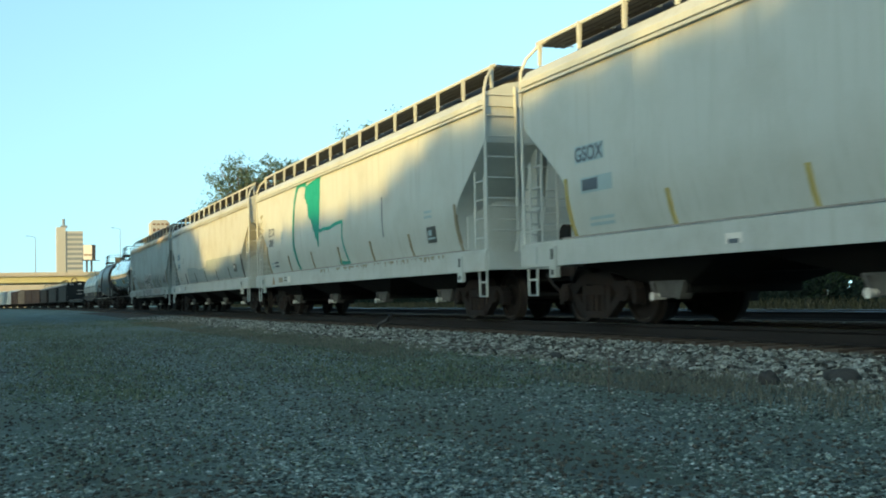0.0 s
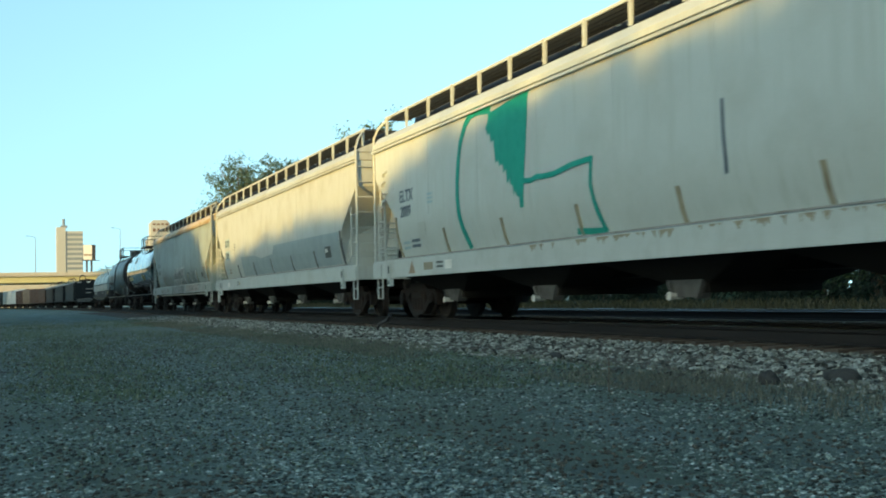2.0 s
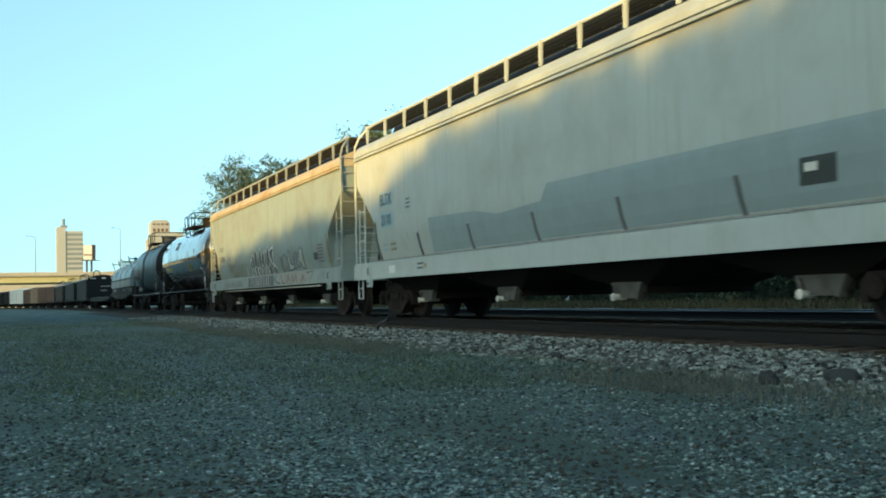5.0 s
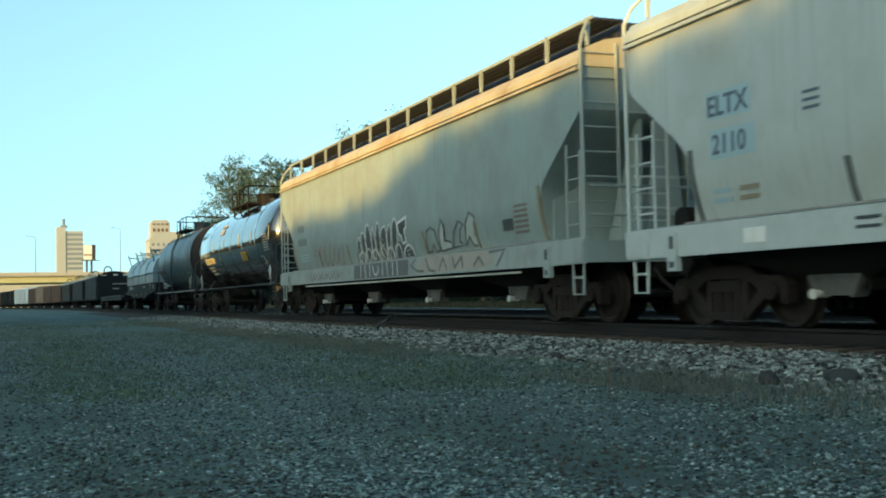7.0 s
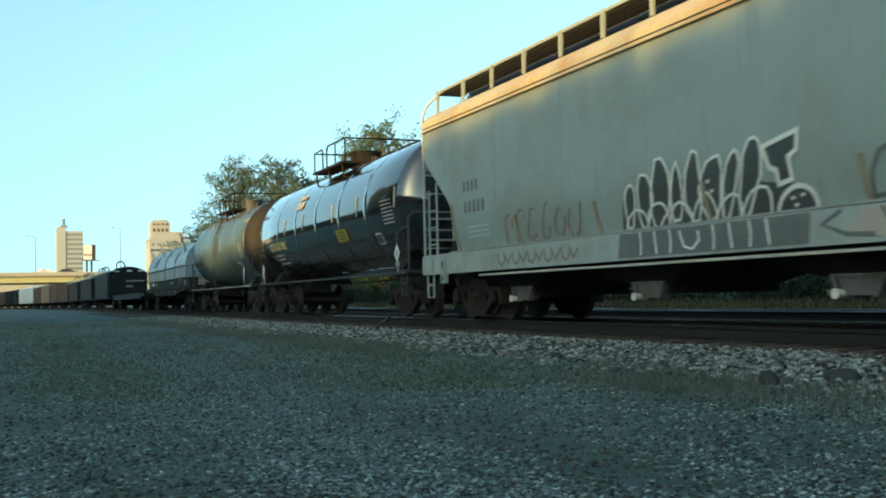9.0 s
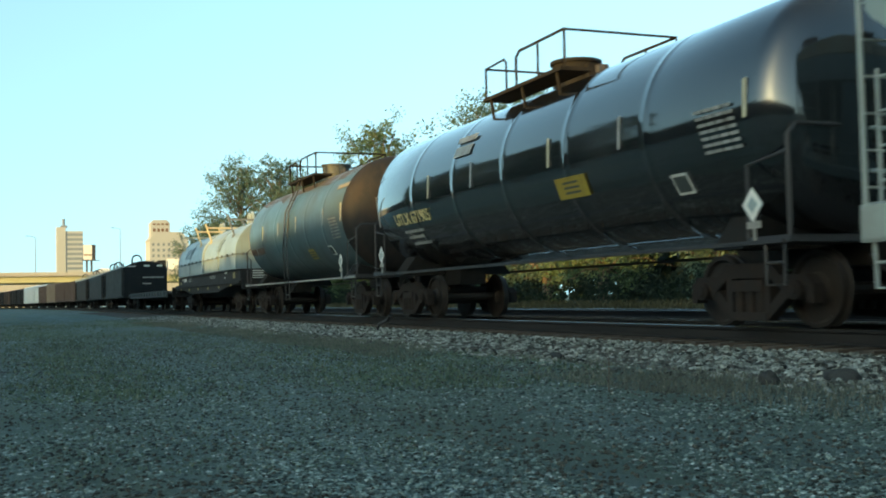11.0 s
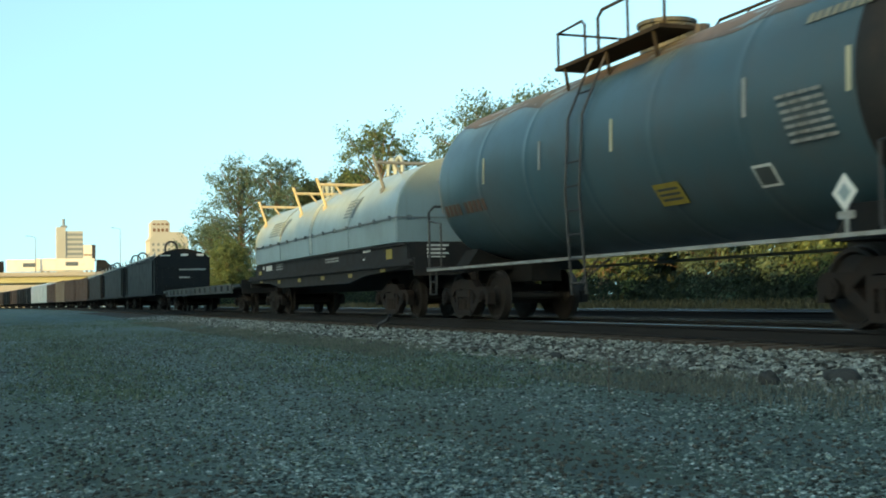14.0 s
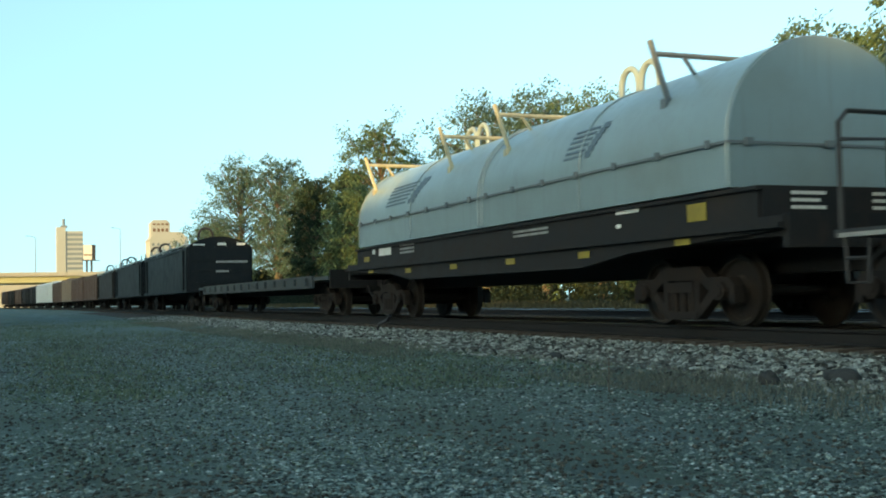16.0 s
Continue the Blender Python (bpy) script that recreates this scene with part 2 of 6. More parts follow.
M_GRIT = two_tone("dark_grit", (0.03, 0.032, 0.028), (0.05, 0.052, 0.044), (0.075, 0.075, 0.062), 2.0, 24.0, 0.95, 0.5, 0.02, island=0.5)
M_PALESTONE = two_tone("pale_pebble", (0.29, 0.35, 0.34), (0.38, 0.45, 0.44), (0.22, 0.265, 0.25), 3.0, 25.0, 0.85, 0.3, 0.02, island=0.4)
M_ROCK = two_tone("dark_rock", (0.016, 0.018, 0.018), (0.03, 0.032, 0.032), (0.05, 0.052, 0.05), 4.0, 18.0, 0.9, 0.5, 0.02)
M_BED_SHADED = two_tone("track_bed", (0.032, 0.03, 0.026), (0.055, 0.05, 0.042), (0.085, 0.076, 0.064), 2.0, 24.0, 0.95, 0.8, 0.03)
M_BARK = paint("bark", (0.10, 0.075, 0.055), (0.16, 0.13, 0.10), 0.95, amount=0.7, scale=3.0)

def lot_ground():
    """Driven lot: bluish bare gravel lanes, mossy green and dry tan streaks along the track, fine grit."""
    m = two_tone("gravel_ground", (0.043, 0.076, 0.073), (0.095, 0.145, 0.13), (0.148, 0.20, 0.187), 0.9, 46.0, 0.95, 1.0, 0.06)
    t = m.node_tree
    b = t.nodes["Principled BSDF"]
    N, L = t.nodes.new, t.links.new
    out = b.inputs["Base Color"].links[0].from_socket
    co = N("ShaderNodeTexCoord")
    for seed, stretch, lo, hi, most, col in ((3.0, (0.07, 0.42, 1.0), 0.48, 0.66, 0.5, (0.108, 0.16, 0.10)),
                                             (11.0, (0.10, 0.55, 1.0), 0.52, 0.68, 0.55, (0.185, 0.265, 0.29)),
                                             (27.0, (0.09, 0.60, 1.0), 0.55, 0.70, 0.5, (0.155, 0.158, 0.112))):
        mp = N("ShaderNodeMapping")
        mp.inputs["Scale"].default_value = stretch
        mp.inputs["Location"].default_value = (seed, seed * 1.7, 0.0)
        L(co.outputs["Object"], mp.inputs[0])
        n = N("ShaderNodeTexNoise")
        n.inputs["Scale"].default_value = 1.0
        n.inputs["Detail"].default_value = 7
        n.inputs["Roughness"].default_value = 0.65
        L(mp.outputs[0], n.inputs["Vector"])
        r = N("ShaderNodeMapRange")
        r.inputs[1].default_value, r.inputs[2].default_value, r.inputs[4].default_value = lo, hi, most
        L(n.outputs["Fac"], r.inputs[0])
        x = N("ShaderNodeMix")
        x.data_type = 'RGBA'
        x.inputs[7].default_value = (*col, 1)
        L(r.outputs[0], x.inputs[0])
        L(out, x.inputs[6])
        out = x.outputs[2]
    L(out, b.inputs["Base Color"])
    return m


M_GROUND = lot_ground()

# ================= ground and tracks =================
YC = 9.40      # centre line of the near track
YC2 = 16.3     # centre line of the far track
GZ = -0.30     # gravel level, rail head is 0


def ground_z(x, y):
    z = GZ + 0.035 * noise.noise((x * 0.22, y * 0.22, 3)) + 0.012 * noise.noise((x * 1.1, y * 1.1, 9))
    d = min(abs(y - YC), abs(y - YC2))
    if y > 5.6 and y < 20.5:
        k = min(1, max(0, (3.2 - d) / 1.5))
        k = k * k * (3 - 2 * k)
        z = z * (1 - k) + (-0.24) * k
    return z


def bend(x):
    """Sideways shift of the line where it curves beyond the straight."""
    return -((-x - 100.0) ** 2) / 4600.0 if x < -100 else 0.0


def axis(spans):
    out = []
    for a, b, s in spans:
        n = max(1, round((b - a) / s))
        out += [a + (b - a) * k / n for k in range(n)]
    return out + [spans[-1][1]]


bm = B()
gx = axis([(-1800, -500, 130), (-500, -120, 14), (-120, -40, 2.0), (-40, 4, 0.35), (4, 60, 4), (60, 600, 90)])
gy = axis([(-700, -60, 80), (-60, -4, 4), (-4, 20, 0.35), (20, 60, 4), (60, 1200, 95)])
grid = [[bm.verts.new((x, y + 0 * x, ground_z(x, y - bend(x)))) for y in gy] for x in gx]
for a, b in zip(grid[:-1], grid[1:]):
    for k in range(len(gy) - 1):
        bm.faces.new((a[k], b[k], b[k + 1], a[k + 1]))
ground = part("ground", bm, M_GROUND, None)
tagged(ground, "grey gravel lot with thin dry grass patches", "ground", kind="structure")


# bed coloured dark to give the shaded gaps between the stones
def track_bed():
    b = B()
    xs = axis([(-100, -45, 2.0), (-45, 4, 0.35), (4, 70, 6)])
    rows = []
    for x in xs:
        near = 5.85 + 0.35 * noise.noise((x * 0.6, 1, 1)) + 0.12 * noise.noise((x * 2.3, 4, 1))
        ys = [near + (19.8 - near) * (k / 30) for k in range(31)]
        rows.append([b.verts.new((x, y, ground_z(x, y) + 0.006)) for y in ys])
    for p, q in zip(rows[:-1], rows[1:]):
        for k in range(30):
            b.faces.new((p[k], q[k], q[k + 1], p[k + 1]))
    tagged(part("track_bed", b, M_BED_SHADED, None), "gritty bed, darkened as the shade between the ballast stones", "track bed", kind="structure")


track_bed()


def rail_profile():
    return [(-0.07, -0.18), (0.07, -0.18), (0.07, -0.165), (0.012, -0.15), (0.012, -0.05), (0.036, -0.035), (0.036, -0.004), (0.028, 0.0),
            (-0.028, 0.0), (-0.036, -0.004), (-0.036, -0.035), (-0.012, -0.05), (-0.012, -0.15), (-0.07, -0.165)]


def rail_line(track, yc, side):
    y = yc + side * 0.7525
    xs = [90, -100] + [-100 - 15 * k for k in range(1, 24)]
    b1, b2 = B(), B()
    prev = None
    for x in xs:
        ring = [b1.verts.new((x, y + bend(x) + p, z)) for p, z in rail_profile()]
        if prev:
            n = len(ring)
            for k in range(n):
                b1.faces.new((prev[k], prev[(k + 1) % n], ring[(k + 1) % n], ring[k]))
        prev = ring
    prev = None
    for x in xs:
        ring = [b2.verts.new((x, y + bend(x) + p, z)) for p, z in ((-0.029, -0.003), (0.029, -0.003), (0.025, 0.003), (-0.025, 0.003))]
        if prev:
            for k in range(4):
                b2.faces.new((prev[k], prev[(k + 1) % 4], ring[(k + 1) % 4], ring[k]))
        prev = ring
    r = part("rail", b1, M_RAIL, track)
    part("running_surface", b2, M_STEEL, r, "polished steel running surface")


def track(name, yc, label):
    e = new(name)
    tagged(e, label, "railway track", kind="structure")
    rail_line(e, yc, -1)
    rail_line(e, yc, 1)
    b = B()
    box(b, -0.115, 0.115, -1.3, 1.3, -0.34, -0.185)
    me = mesh_of("tie", b, M_TIE, 0.012)
    for k in range(120):
        put("tie", me, e, pose(-52 + k * 0.52, yc, 0, 0, 0, random.uniform(-1, 1)))
    b = B()
    for k in range(1, 300):
        x = -52 - k * 0.6
        box(b, x - 0.115, x + 0.115, yc + bend(x) - 1.3, yc + bend(x) + 1.3, -0.34, -0.185)
    tagged(part("ties", b, M_TIE, e), kind="stuff")
    return e


track("track_near", YC, "rust-brown railway track on grey stone ballast")
track("track_far", YC2, "second railway track with polished rails behind the train")

# ================= train parts =================
HALF = 1.50      # half width of the car sides


def wheelset_mesh():
    b = B()
    for s in (-1, 1):
        y = s * 0.70
        prof = [(y + s * 0.10, 0.10), (y + s * 0.10, 0.13), (y + s * 0.045, 0.20), (y + s * 0.045, 0.37), (y + s * 0.085, 0.40), (y + s * 0.085, 0.447),
                (y - s * 0.01, 0.457), (y - s * 0.02, 0.482), (y - s * 0.05, 0.482), (y - s * 0.05, 0.40), (y - s * 0.03, 0.36), (y - s * 0.03, 0.16), (y - s * 0.08, 0.11)]
        wheel_disc(b, 0, 0, 0, 0, prof)
        for k in range(3):
            w = k * 2.094
            cyl(b, (0.28 * math.cos(w), y + s * 0.05, 0.28 * math.sin(w)), (0.28 * math.cos(w), y + s * 0.06, 0.28 * math.sin(w)), 0.03, 6)
    cyl(b, (0, -1.02, 0), (0, 1.02, 0), 0.075, 10)
    return mesh_of("wheelset", b, M_WHEEL)


def side_frame_mesh():
    b = B()
    # top compression member with the two pedestal ends
    top = [(-1.16, 0.30), (-1.16, 0.52), (-1.05, 0.63), (-0.60, 0.63), (-0.42, 0.78), (0.42, 0.78), (0.60, 0.63), (1.05, 0.63), (1.16, 0.52), (1.16, 0.30),
           (1.05, 0.30), (1.05, 0.50), (0.74, 0.50), (0.74, 0.36), (0.60, 0.47), (0.40, 0.60), (-0.40, 0.60), (-0.60, 0.47), (-0.74, 0.36), (-0.74, 0.50), (-1.05, 0.50), (-1.05, 0.30)]
    prism(b, top, "y", -0.08, 0.08)
    for s in (-1, 1):
        prism(b, [(s * 0.74, 0.37), (s * 0.62, 0.47), (s * 0.27, 0.17), (s * 0.36, 0.10)], "y", -0.07, 0.07)
        box(b, s * 0.36 - 0.055, s * 0.36 + 0.055, -0.075, 0.075, 0.16, 0.62)
    box(b, -0.36, 0.36, -0.09, 0.09, 0.09, 0.19)
    for x in (-0.2, 0.0, 0.2):
        cyl(b, (x, -0.02, 0.18), (x, -0.02, 0.46), 0.07, 10)
        for k in range(3):
            cyl(b, (x, -0.02, 0.23 + k * 0.075), (x, -0.02, 0.255 + k * 0.075), 0.082, 10)
    box(b, -0.30, 0.30, -0.10, 0.10, 0.44, 0.58)
    for s in (-1, 1):
        cyl(b, (s * 0.889, -0.13, 0.457), (s * 0.889, 0.10, 0.457), 0.12, 12)
        cyl(b, (s * 0.889, -0.15, 0.457), (s * 0.889, -0.13, 0.457), 0.075, 8)
    return mesh_of("side_frame", b, M_TRUCK, 0.012)


def truck_body_mesh():
    b = B()
    box(b, -0.22, 0.22, -1.0, 1.0, 0.45, 0.68)
    cyl(b, (0, 0, 0.6), (0, 0, 0.85), 0.25, 12)
    for s in (-1, 1):
        box(b, s * 0.42 - 0.06, s * 0.42 + 0.06, -0.8, 0.8, 0.30, 0.42)
        tube(b, [(s * 0.42, -0.3, 0.4), (0, 0.1, 0.5)], 0.03)
    return mesh_of("truck", b, M_TRUCK, 0.015)


ME_WHEELSET, ME_SIDEFRAME, ME_TRUCK = wheelset_mesh(), side_frame_mesh(), truck_body_mesh()
SPINNERS = []


def truck(car, x, spin=True):
    t = put("truck", ME_TRUCK, car, pose(x, 0, 0))
    put("side_frame", ME_SIDEFRAME, t, pose(0, -0.98, 0))
    put("side_frame", ME_SIDEFRAME, t, pose(0, 0.98, 0, 0, 0, 180))
    for s in (-1, 1):
        w = put("wheelset", ME_WHEELSET, t, pose(s * 0.889, 0, 0.457))
        if spin:
            SPINNERS.append((w, s * 0.889))


def coupler_mesh():
    b = B()
    box(b, -0.1, 0.55, -0.09, 0.09, 0.78, 0.96)
    prism(b, [(0.5, -0.16), (0.78, -0.20), (0.84, -0.05), (0.70, 0.02), (0.84, 0.10), (0.80, 0.18), (0.5, 0.14)], "z", 0.72, 1.0)
    tube(b, [(0.0, -0.35, 0.82), (0.3, -0.38, 0.62), (0.62, -0.34, 0.45), (0.9, -0.3, 0.42)], 0.028)
    return mesh_of("coupler", b, M_TRUCK, 0.01)


ME_COUPLER = coupler_mesh()


def couplers(car, half):
    put("coupler", ME_COUPLER, car, pose(half, 0, 0))
    put("coupler", ME_COUPLER, car, pose(-half, 0, 0, 0, 0, 180))


# ---- covered hopper ----
HL = 9.58        # half length over the side sills
PROFILE = [(1.30, 1.26), (1.39, 1.5), (1.463, 1.8), (1.487, 1.97), (1.50, 2.13), (1.50, 2.27), (1.50, 2.4), (1.50, 2.6), (1.50, 2.8), (1.50, 2.97), (1.50, 3.1), (1.50, 3.2), (1.50, 3.5), (1.50, 3.85)]
ROOF = [(1.53, 3.86), (1.53, 3.95), (1.40, 4.12), (1.05, 4.26), (0.5, 4.36), (0.0, 4.40)]


def hopper_reach(z):
    """How far the body reaches from the middle at a height."""
    pts = [(1.26, HL - 1.40), (1.5, HL - 1.50), (1.8, HL - 1.53), (1.97, HL - 1.50), (2.13, HL - 1.43), (2.27, HL - 1.31), (2.4, HL - 1.16), (2.6, HL - 0.88), (2.8, HL - 0.61), (2.97, HL - 0.38), (3.1, HL - 0.20), (3.2, HL - 0.11), (3.5, HL - 0.09)]
    for (za, a), (zb, c) in zip(pts[:-1], pts[1:]):
        if z <= zb:
            return a + (c - a) * max(0, (z - za)) / (zb - za)
    return HL - 0.09


def hopper_body(mat):
    b = B()
    xs = [k / 16 for k in range(-16, 17)]
    rows = []
    for s, prof in ((-1, PROFILE), (1, PROFILE)):
        g = [[b.verts.new((u * hopper_reach(z), s * (y - (0.004 if k % 4 == 0 else 0)), z)) for k, u in enumerate(xs)] for y, z in prof]
        rows.append(g)
        for p, q in zip(g[:-1], g[1:]):
            for k in range(len(xs) - 1):
                b.faces.new((p[k], p[k + 1], q[k + 1], q[k]))
    for p, q in zip(range(len(PROFILE) - 1), range(1, len(PROFILE))):
        for e in (0, -1):
            b.faces.new((rows[0][p][e], rows[0][q][e], rows[1][q][e], rows[1][p][e]))
    return mesh_of("body", b, mat)


def hopper_roof(mat):
    b = B()
    x = HL - 0.06
    full = [(-y, z) for y, z in ROOF] + [(y, z) for y, z in ROOF[::-1][1:]]
    prism(b, full + [(1.4, 3.84), (-1.4, 3.84)], "x", -x, x)
    for s in (-1, 1):
        box(b, -x, x, s * 1.545 - 0.02, s * 1.545 + 0.02, 3.775, 3.82)
    return mesh_of("roof", b, mat, 0.006)


def sill_mesh(mat):
    b = B()
    prism(b, [(-1.50, 0.90), (-1.545, 0.90), (-1.545, 1.27), (-1.43, 1.30), (-1.43, 1.24), (-1.50, 1.22)], "x", -HL, HL)
    for s in (-1, 1):
        box(b, s * (HL - 0.30) - 0.28, s * (HL - 0.30) + 0.28, -1.565, -1.50, 0.93, 1.22)
        b2 = s * (HL - 1.15)
        box(b, b2 - 0.10, b2 + 0.10, -1.58, -1.50, 0.72, 1.20)
    return mesh_of("side_sill", b, mat, 0.008)


def ladder_mesh(mat, tall):
    """Corner ladder in the plane of the car side: stiles along z, rungs along x."""
    b = B()
    if tall:
        tube(b, [(0, 0, 0.95), (0, 0, 4.12), (0.06, 0.08, 4.34), (0.22, 0.26, 4.56), (0.5, 0.30, 4.60)], 0.028, 6)
        tube(b, [(0.02, 0.62, 1.2), (0.02, 0.62, 4.2)], 0.025, 6)
        for k in range(8):
            z = 1.45 + k * 0.37
            tube(b, [(0, 0, z), (0.02, 0.62, z)], 0.014, 5)
    else:
        tube(b, [(0, 0, 1.2), (0, 0, 2.72)], 0.022, 6)
        tube(b, [(0.42, 0, 1.2), (0.42, 0, 2.6)], 0.022, 6)
        for k in range(4):
            z = 1.5 + k * 0.34
            tube(b, [(0, 0, z), (0.42, 0, z)], 0.014, 5)
    return mesh_of("ladder", b, mat)


def stirrup_mesh(mat):
    b = B()
    tube(b, [(-0.17, 0, 0.92), (-0.15, 0, 0.45), (0.15, 0, 0.45), (0.17, 0, 0.92)], 0.022, 6)
    tube(b, [(-0.16, 0, 0.70), (0.16, 0, 0.70)], 0.018, 6)
    return mesh_of("stirrup", b, mat)


def discharge_mesh():
    b = B()
    def ring(hx, hy, z):
        return [b.verts.new(p) for p in ((-hx, -hy, z), (hx, -hy, z), (hx, hy, z), (-hx, hy, z))]
    rs = [ring(2.05, 1.40, 1.30), ring(1.85, 1.40, 0.94), ring(0.46, 0.92, 0.56), ring(0.46, 0.92, 0.44)]
    for p, q in zip(rs[:-1], rs[1:]):
        for k in range(4):
            b.faces.new((p[k], p[(k + 1) % 4], q[(k + 1) % 4], q[k]))
    b.faces.new(rs[-1])
    return mesh_of("discharge_hopper", b, M_DARK, 0.01)


def gate_mesh():
    b = B()
    prism(b, [(-0.40, 0.60), (0.40, 0.60), (0.33, 0.40), (0.27, 0.38), (-0.27, 0.38), (-0.33, 0.40)], "y", -0.96, -0.92)
    for q in (-1, 1):
        prism(b, [(q * 0.42, 0.60), (q * 0.34, 0.60), (q * 0.24, 0.36), (q * 0.30, 0.36)], "y", -1.0, -0.80)
    box(b, -0.42, 0.42, -0.99, -0.90, 0.585, 0.615)
    return mesh_of("outlet_gate", b, M_OUTLET, 0.008)


def capstan_mesh():
    b = B()
    cyl(b, (-0.26, -1.05, 0.40), (-0.26, -0.86, 0.40), 0.045, 10)
    cyl(b, (-0.26, -1.07, 0.40), (-0.26, -1.05, 0.40), 0.06, 10)
    return mesh_of("capstan", b, M_INKWHITE, 0.006)


def end_web_mesh(mat):
    """Cross web that closes the space under the end slope; +x is outwards."""
    b = B()
    prism(b, [(-1.32, 1.16), (1.32, 1.16), (1.32, 1.95), (0.5, 2.35), (-0.5, 2.35), (-1.32, 1.95)], "x", -1.36, -1.32)
    return mesh_of("end_web", b, mat, 0.006)


def gap_filler_mesh():
    # added dark cylinder, dims the bright gap between the car ends
    b = B()
    cyl(b, (-0.75, 0.15, 1.40), (-0.75, 1.15, 1.40), 0.17, 14)
    cyl(b, (-0.75, 0.08, 1.40), (-0.75, 0.15, 1.40), 0.10, 14, 0.17)
    return mesh_of("air_reservoir", b, M_DARK)


def end_frame_mesh(mat):
    """Platform, draft sill and shear posts at one end; +x is outwards, x = 0 at the sill end."""
    b = B()
    box(b, -1.4, 0.0, -1.44, 1.44, 1.10, 1.16)
    box(b, -0.08, 0.02, -1.50, 1.50, 0.92, 1.24)
    for s in (-1, 1):
        prism(b, [(-1.25, 1.16), (-0.18, 1.16), (-0.14, 3.1), (-0.30, 3.1)], "y", s * 0.42 - 0.015, s * 0.42 + 0.015)
    prism(b, [(-0.36, 1.16), (0.36, 1.16), (0.16, 3.2), (-0.16, 3.2)], "x", -0.20, -0.16)
    tube(b, [(-0.02, -1.40, 2.05), (-0.02, 1.40, 2.05)], 0.02)
    tube(b, [(-0.02, -1.40, 1.62), (-0.02, 1.40, 1.62)], 0.02)
    return mesh_of("end_frame", b, mat, 0.006)


def plank_mesh():
    b = B()
    x = HL - 0.1
    box(b, -x, x, -1.20, -1.095, 4.56, 4.60)
    return mesh_of("walk_plank", b, M_GRATE)


def trough_mesh():
    b = B()
    x = HL - 0.4
    prism(b, [(-0.66, 4.30), (-0.60, 4.64), (0.60, 4.64), (0.66, 4.30)], "x", -x, x)
    for k in range(9):
        xx = -x + (k + 0.5) * 2 * x / 9
        box(b, xx - 0.03, xx + 0.03, -0.68, 0.68, 4.6, 4.70)
    return mesh_of("hatch_trough", b, M_GRATE, 0.01)


def bracket_mesh(mat):
    b = B()
    prism(b, [(-1.27, 4.20), (-1.23, 4.20), (-1.21, 4.58), (-0.62, 4.56), (-0.62, 4.575), (-1.27, 4.625)], "x", -0.03, 0.03)
    return mesh_of("walk_bracket", b, mat)


def strip_mesh(mat, h, w=0.07):
    b = B()
    zs = [1.28, 1.5, 1.8, 1.28 + h] if h > 0.6 else [1.28, 1.5, 1.28 + h]
    out = [(-1.5 + side_inset(z) - 0.026, z) for z in zs]
    prism(b, out + [(y + 0.05, z) for y, z in out[::-1]], "x", -w / 2, w / 2)
    return mesh_of("side_post", b, mat, 0.004)


CACHE = {}


def cached(key, make):
    if key not in CACHE:
        CACHE[key] = make()
    return CACHE[key]


ME_DISCHARGE, ME_GATE, ME_WALK, ME_TROUGH = discharge_mesh(), gate_mesh(), plank_mesh(), trough_mesh()
ME_CAPSTAN, ME_GAP_FILLER = capstan_mesh(), gap_filler_mesh()


def lettering(text, x, z, size, mat, parent, y=-1.506, label="stencilled lettering", squeeze=1.0):
    c = bpy.data.curves.new("lettering", 'FONT')
    c.body, c.size, c.extrude, c.offset = text, size, 0.002, 0.006
    tmp = new("lettering", c)
    bpy.context.view_layer.update()
    me = bpy.data.meshes.new_from_object(tmp.evaluated_get(bpy.context.evaluated_depsgraph_get()))
    bpy.data.objects.remove(tmp)
    me.materials.clear()
    me.materials.append(mat)
    ob = put("lettering", me, parent, pose(x, y, z, 90, 0, 0) @ Matrix.Diagonal((squeeze, 1, 1, 1)), label)
    return ob


def side_inset(z):
    """How far the curved lower side of a hopper draws in at a height."""
    for (ya, za), (yb, zb) in zip(PROFILE[:-1], PROFILE[1:]):
        if z <= zb:
            return 1.5 - (ya + (yb - ya) * max(0.0, z - za) / (zb - za))
    return 0.0


def strip(bm, left, right, y0, y1):
    """A stroke as one band of equal thickness between its two edges."""
    rings = [[bm.verts.new(q) for q in ((l[0], y0, l[1]), (r[0], y0, r[1]), (r[0], y1, r[1]), (l[0], y1, l[1]))] for l, r in zip(left, right)]
    for p, q in zip(rings[:-1], rings[1:]):
        for k in range(4):
            bm.faces.new((p[k], p[(k + 1) % 4], q[(k + 1) % 4], q[k]))
    bm.faces.new(rings[0][::-1])
    bm.faces.new(rings[-1])


def decal(name, polys, mat, parent, y=-1.508, label="", thick=0.003):
    b = B()
    for k, p in enumerate(polys):
        if p[0] == "stroke":
            strip(b, p[1], p[2], y - 0.0007 * (k % 4), y + thick)
        else:
            prism(b, p, "y", y - 0.0007 * (k % 4), y + thick)
    if parent.name.startswith("covered_hopper") and y > -1.53:
        for z in (1.35, 1.5, 1.65, 1.8, 1.97, 2.13):
            bmesh.ops.bisect_plane(b, geom=b.verts[:] + b.edges[:] + b.faces[:], plane_co=(0, 0, z), plane_no=(0, 0, 1))
        for v in b.verts:
            d = side_inset(v.co.z)
            v.co.y += d
            v.co.x -= 1.2 * d
    return part(name, b, mat, parent, label, smooth=False)


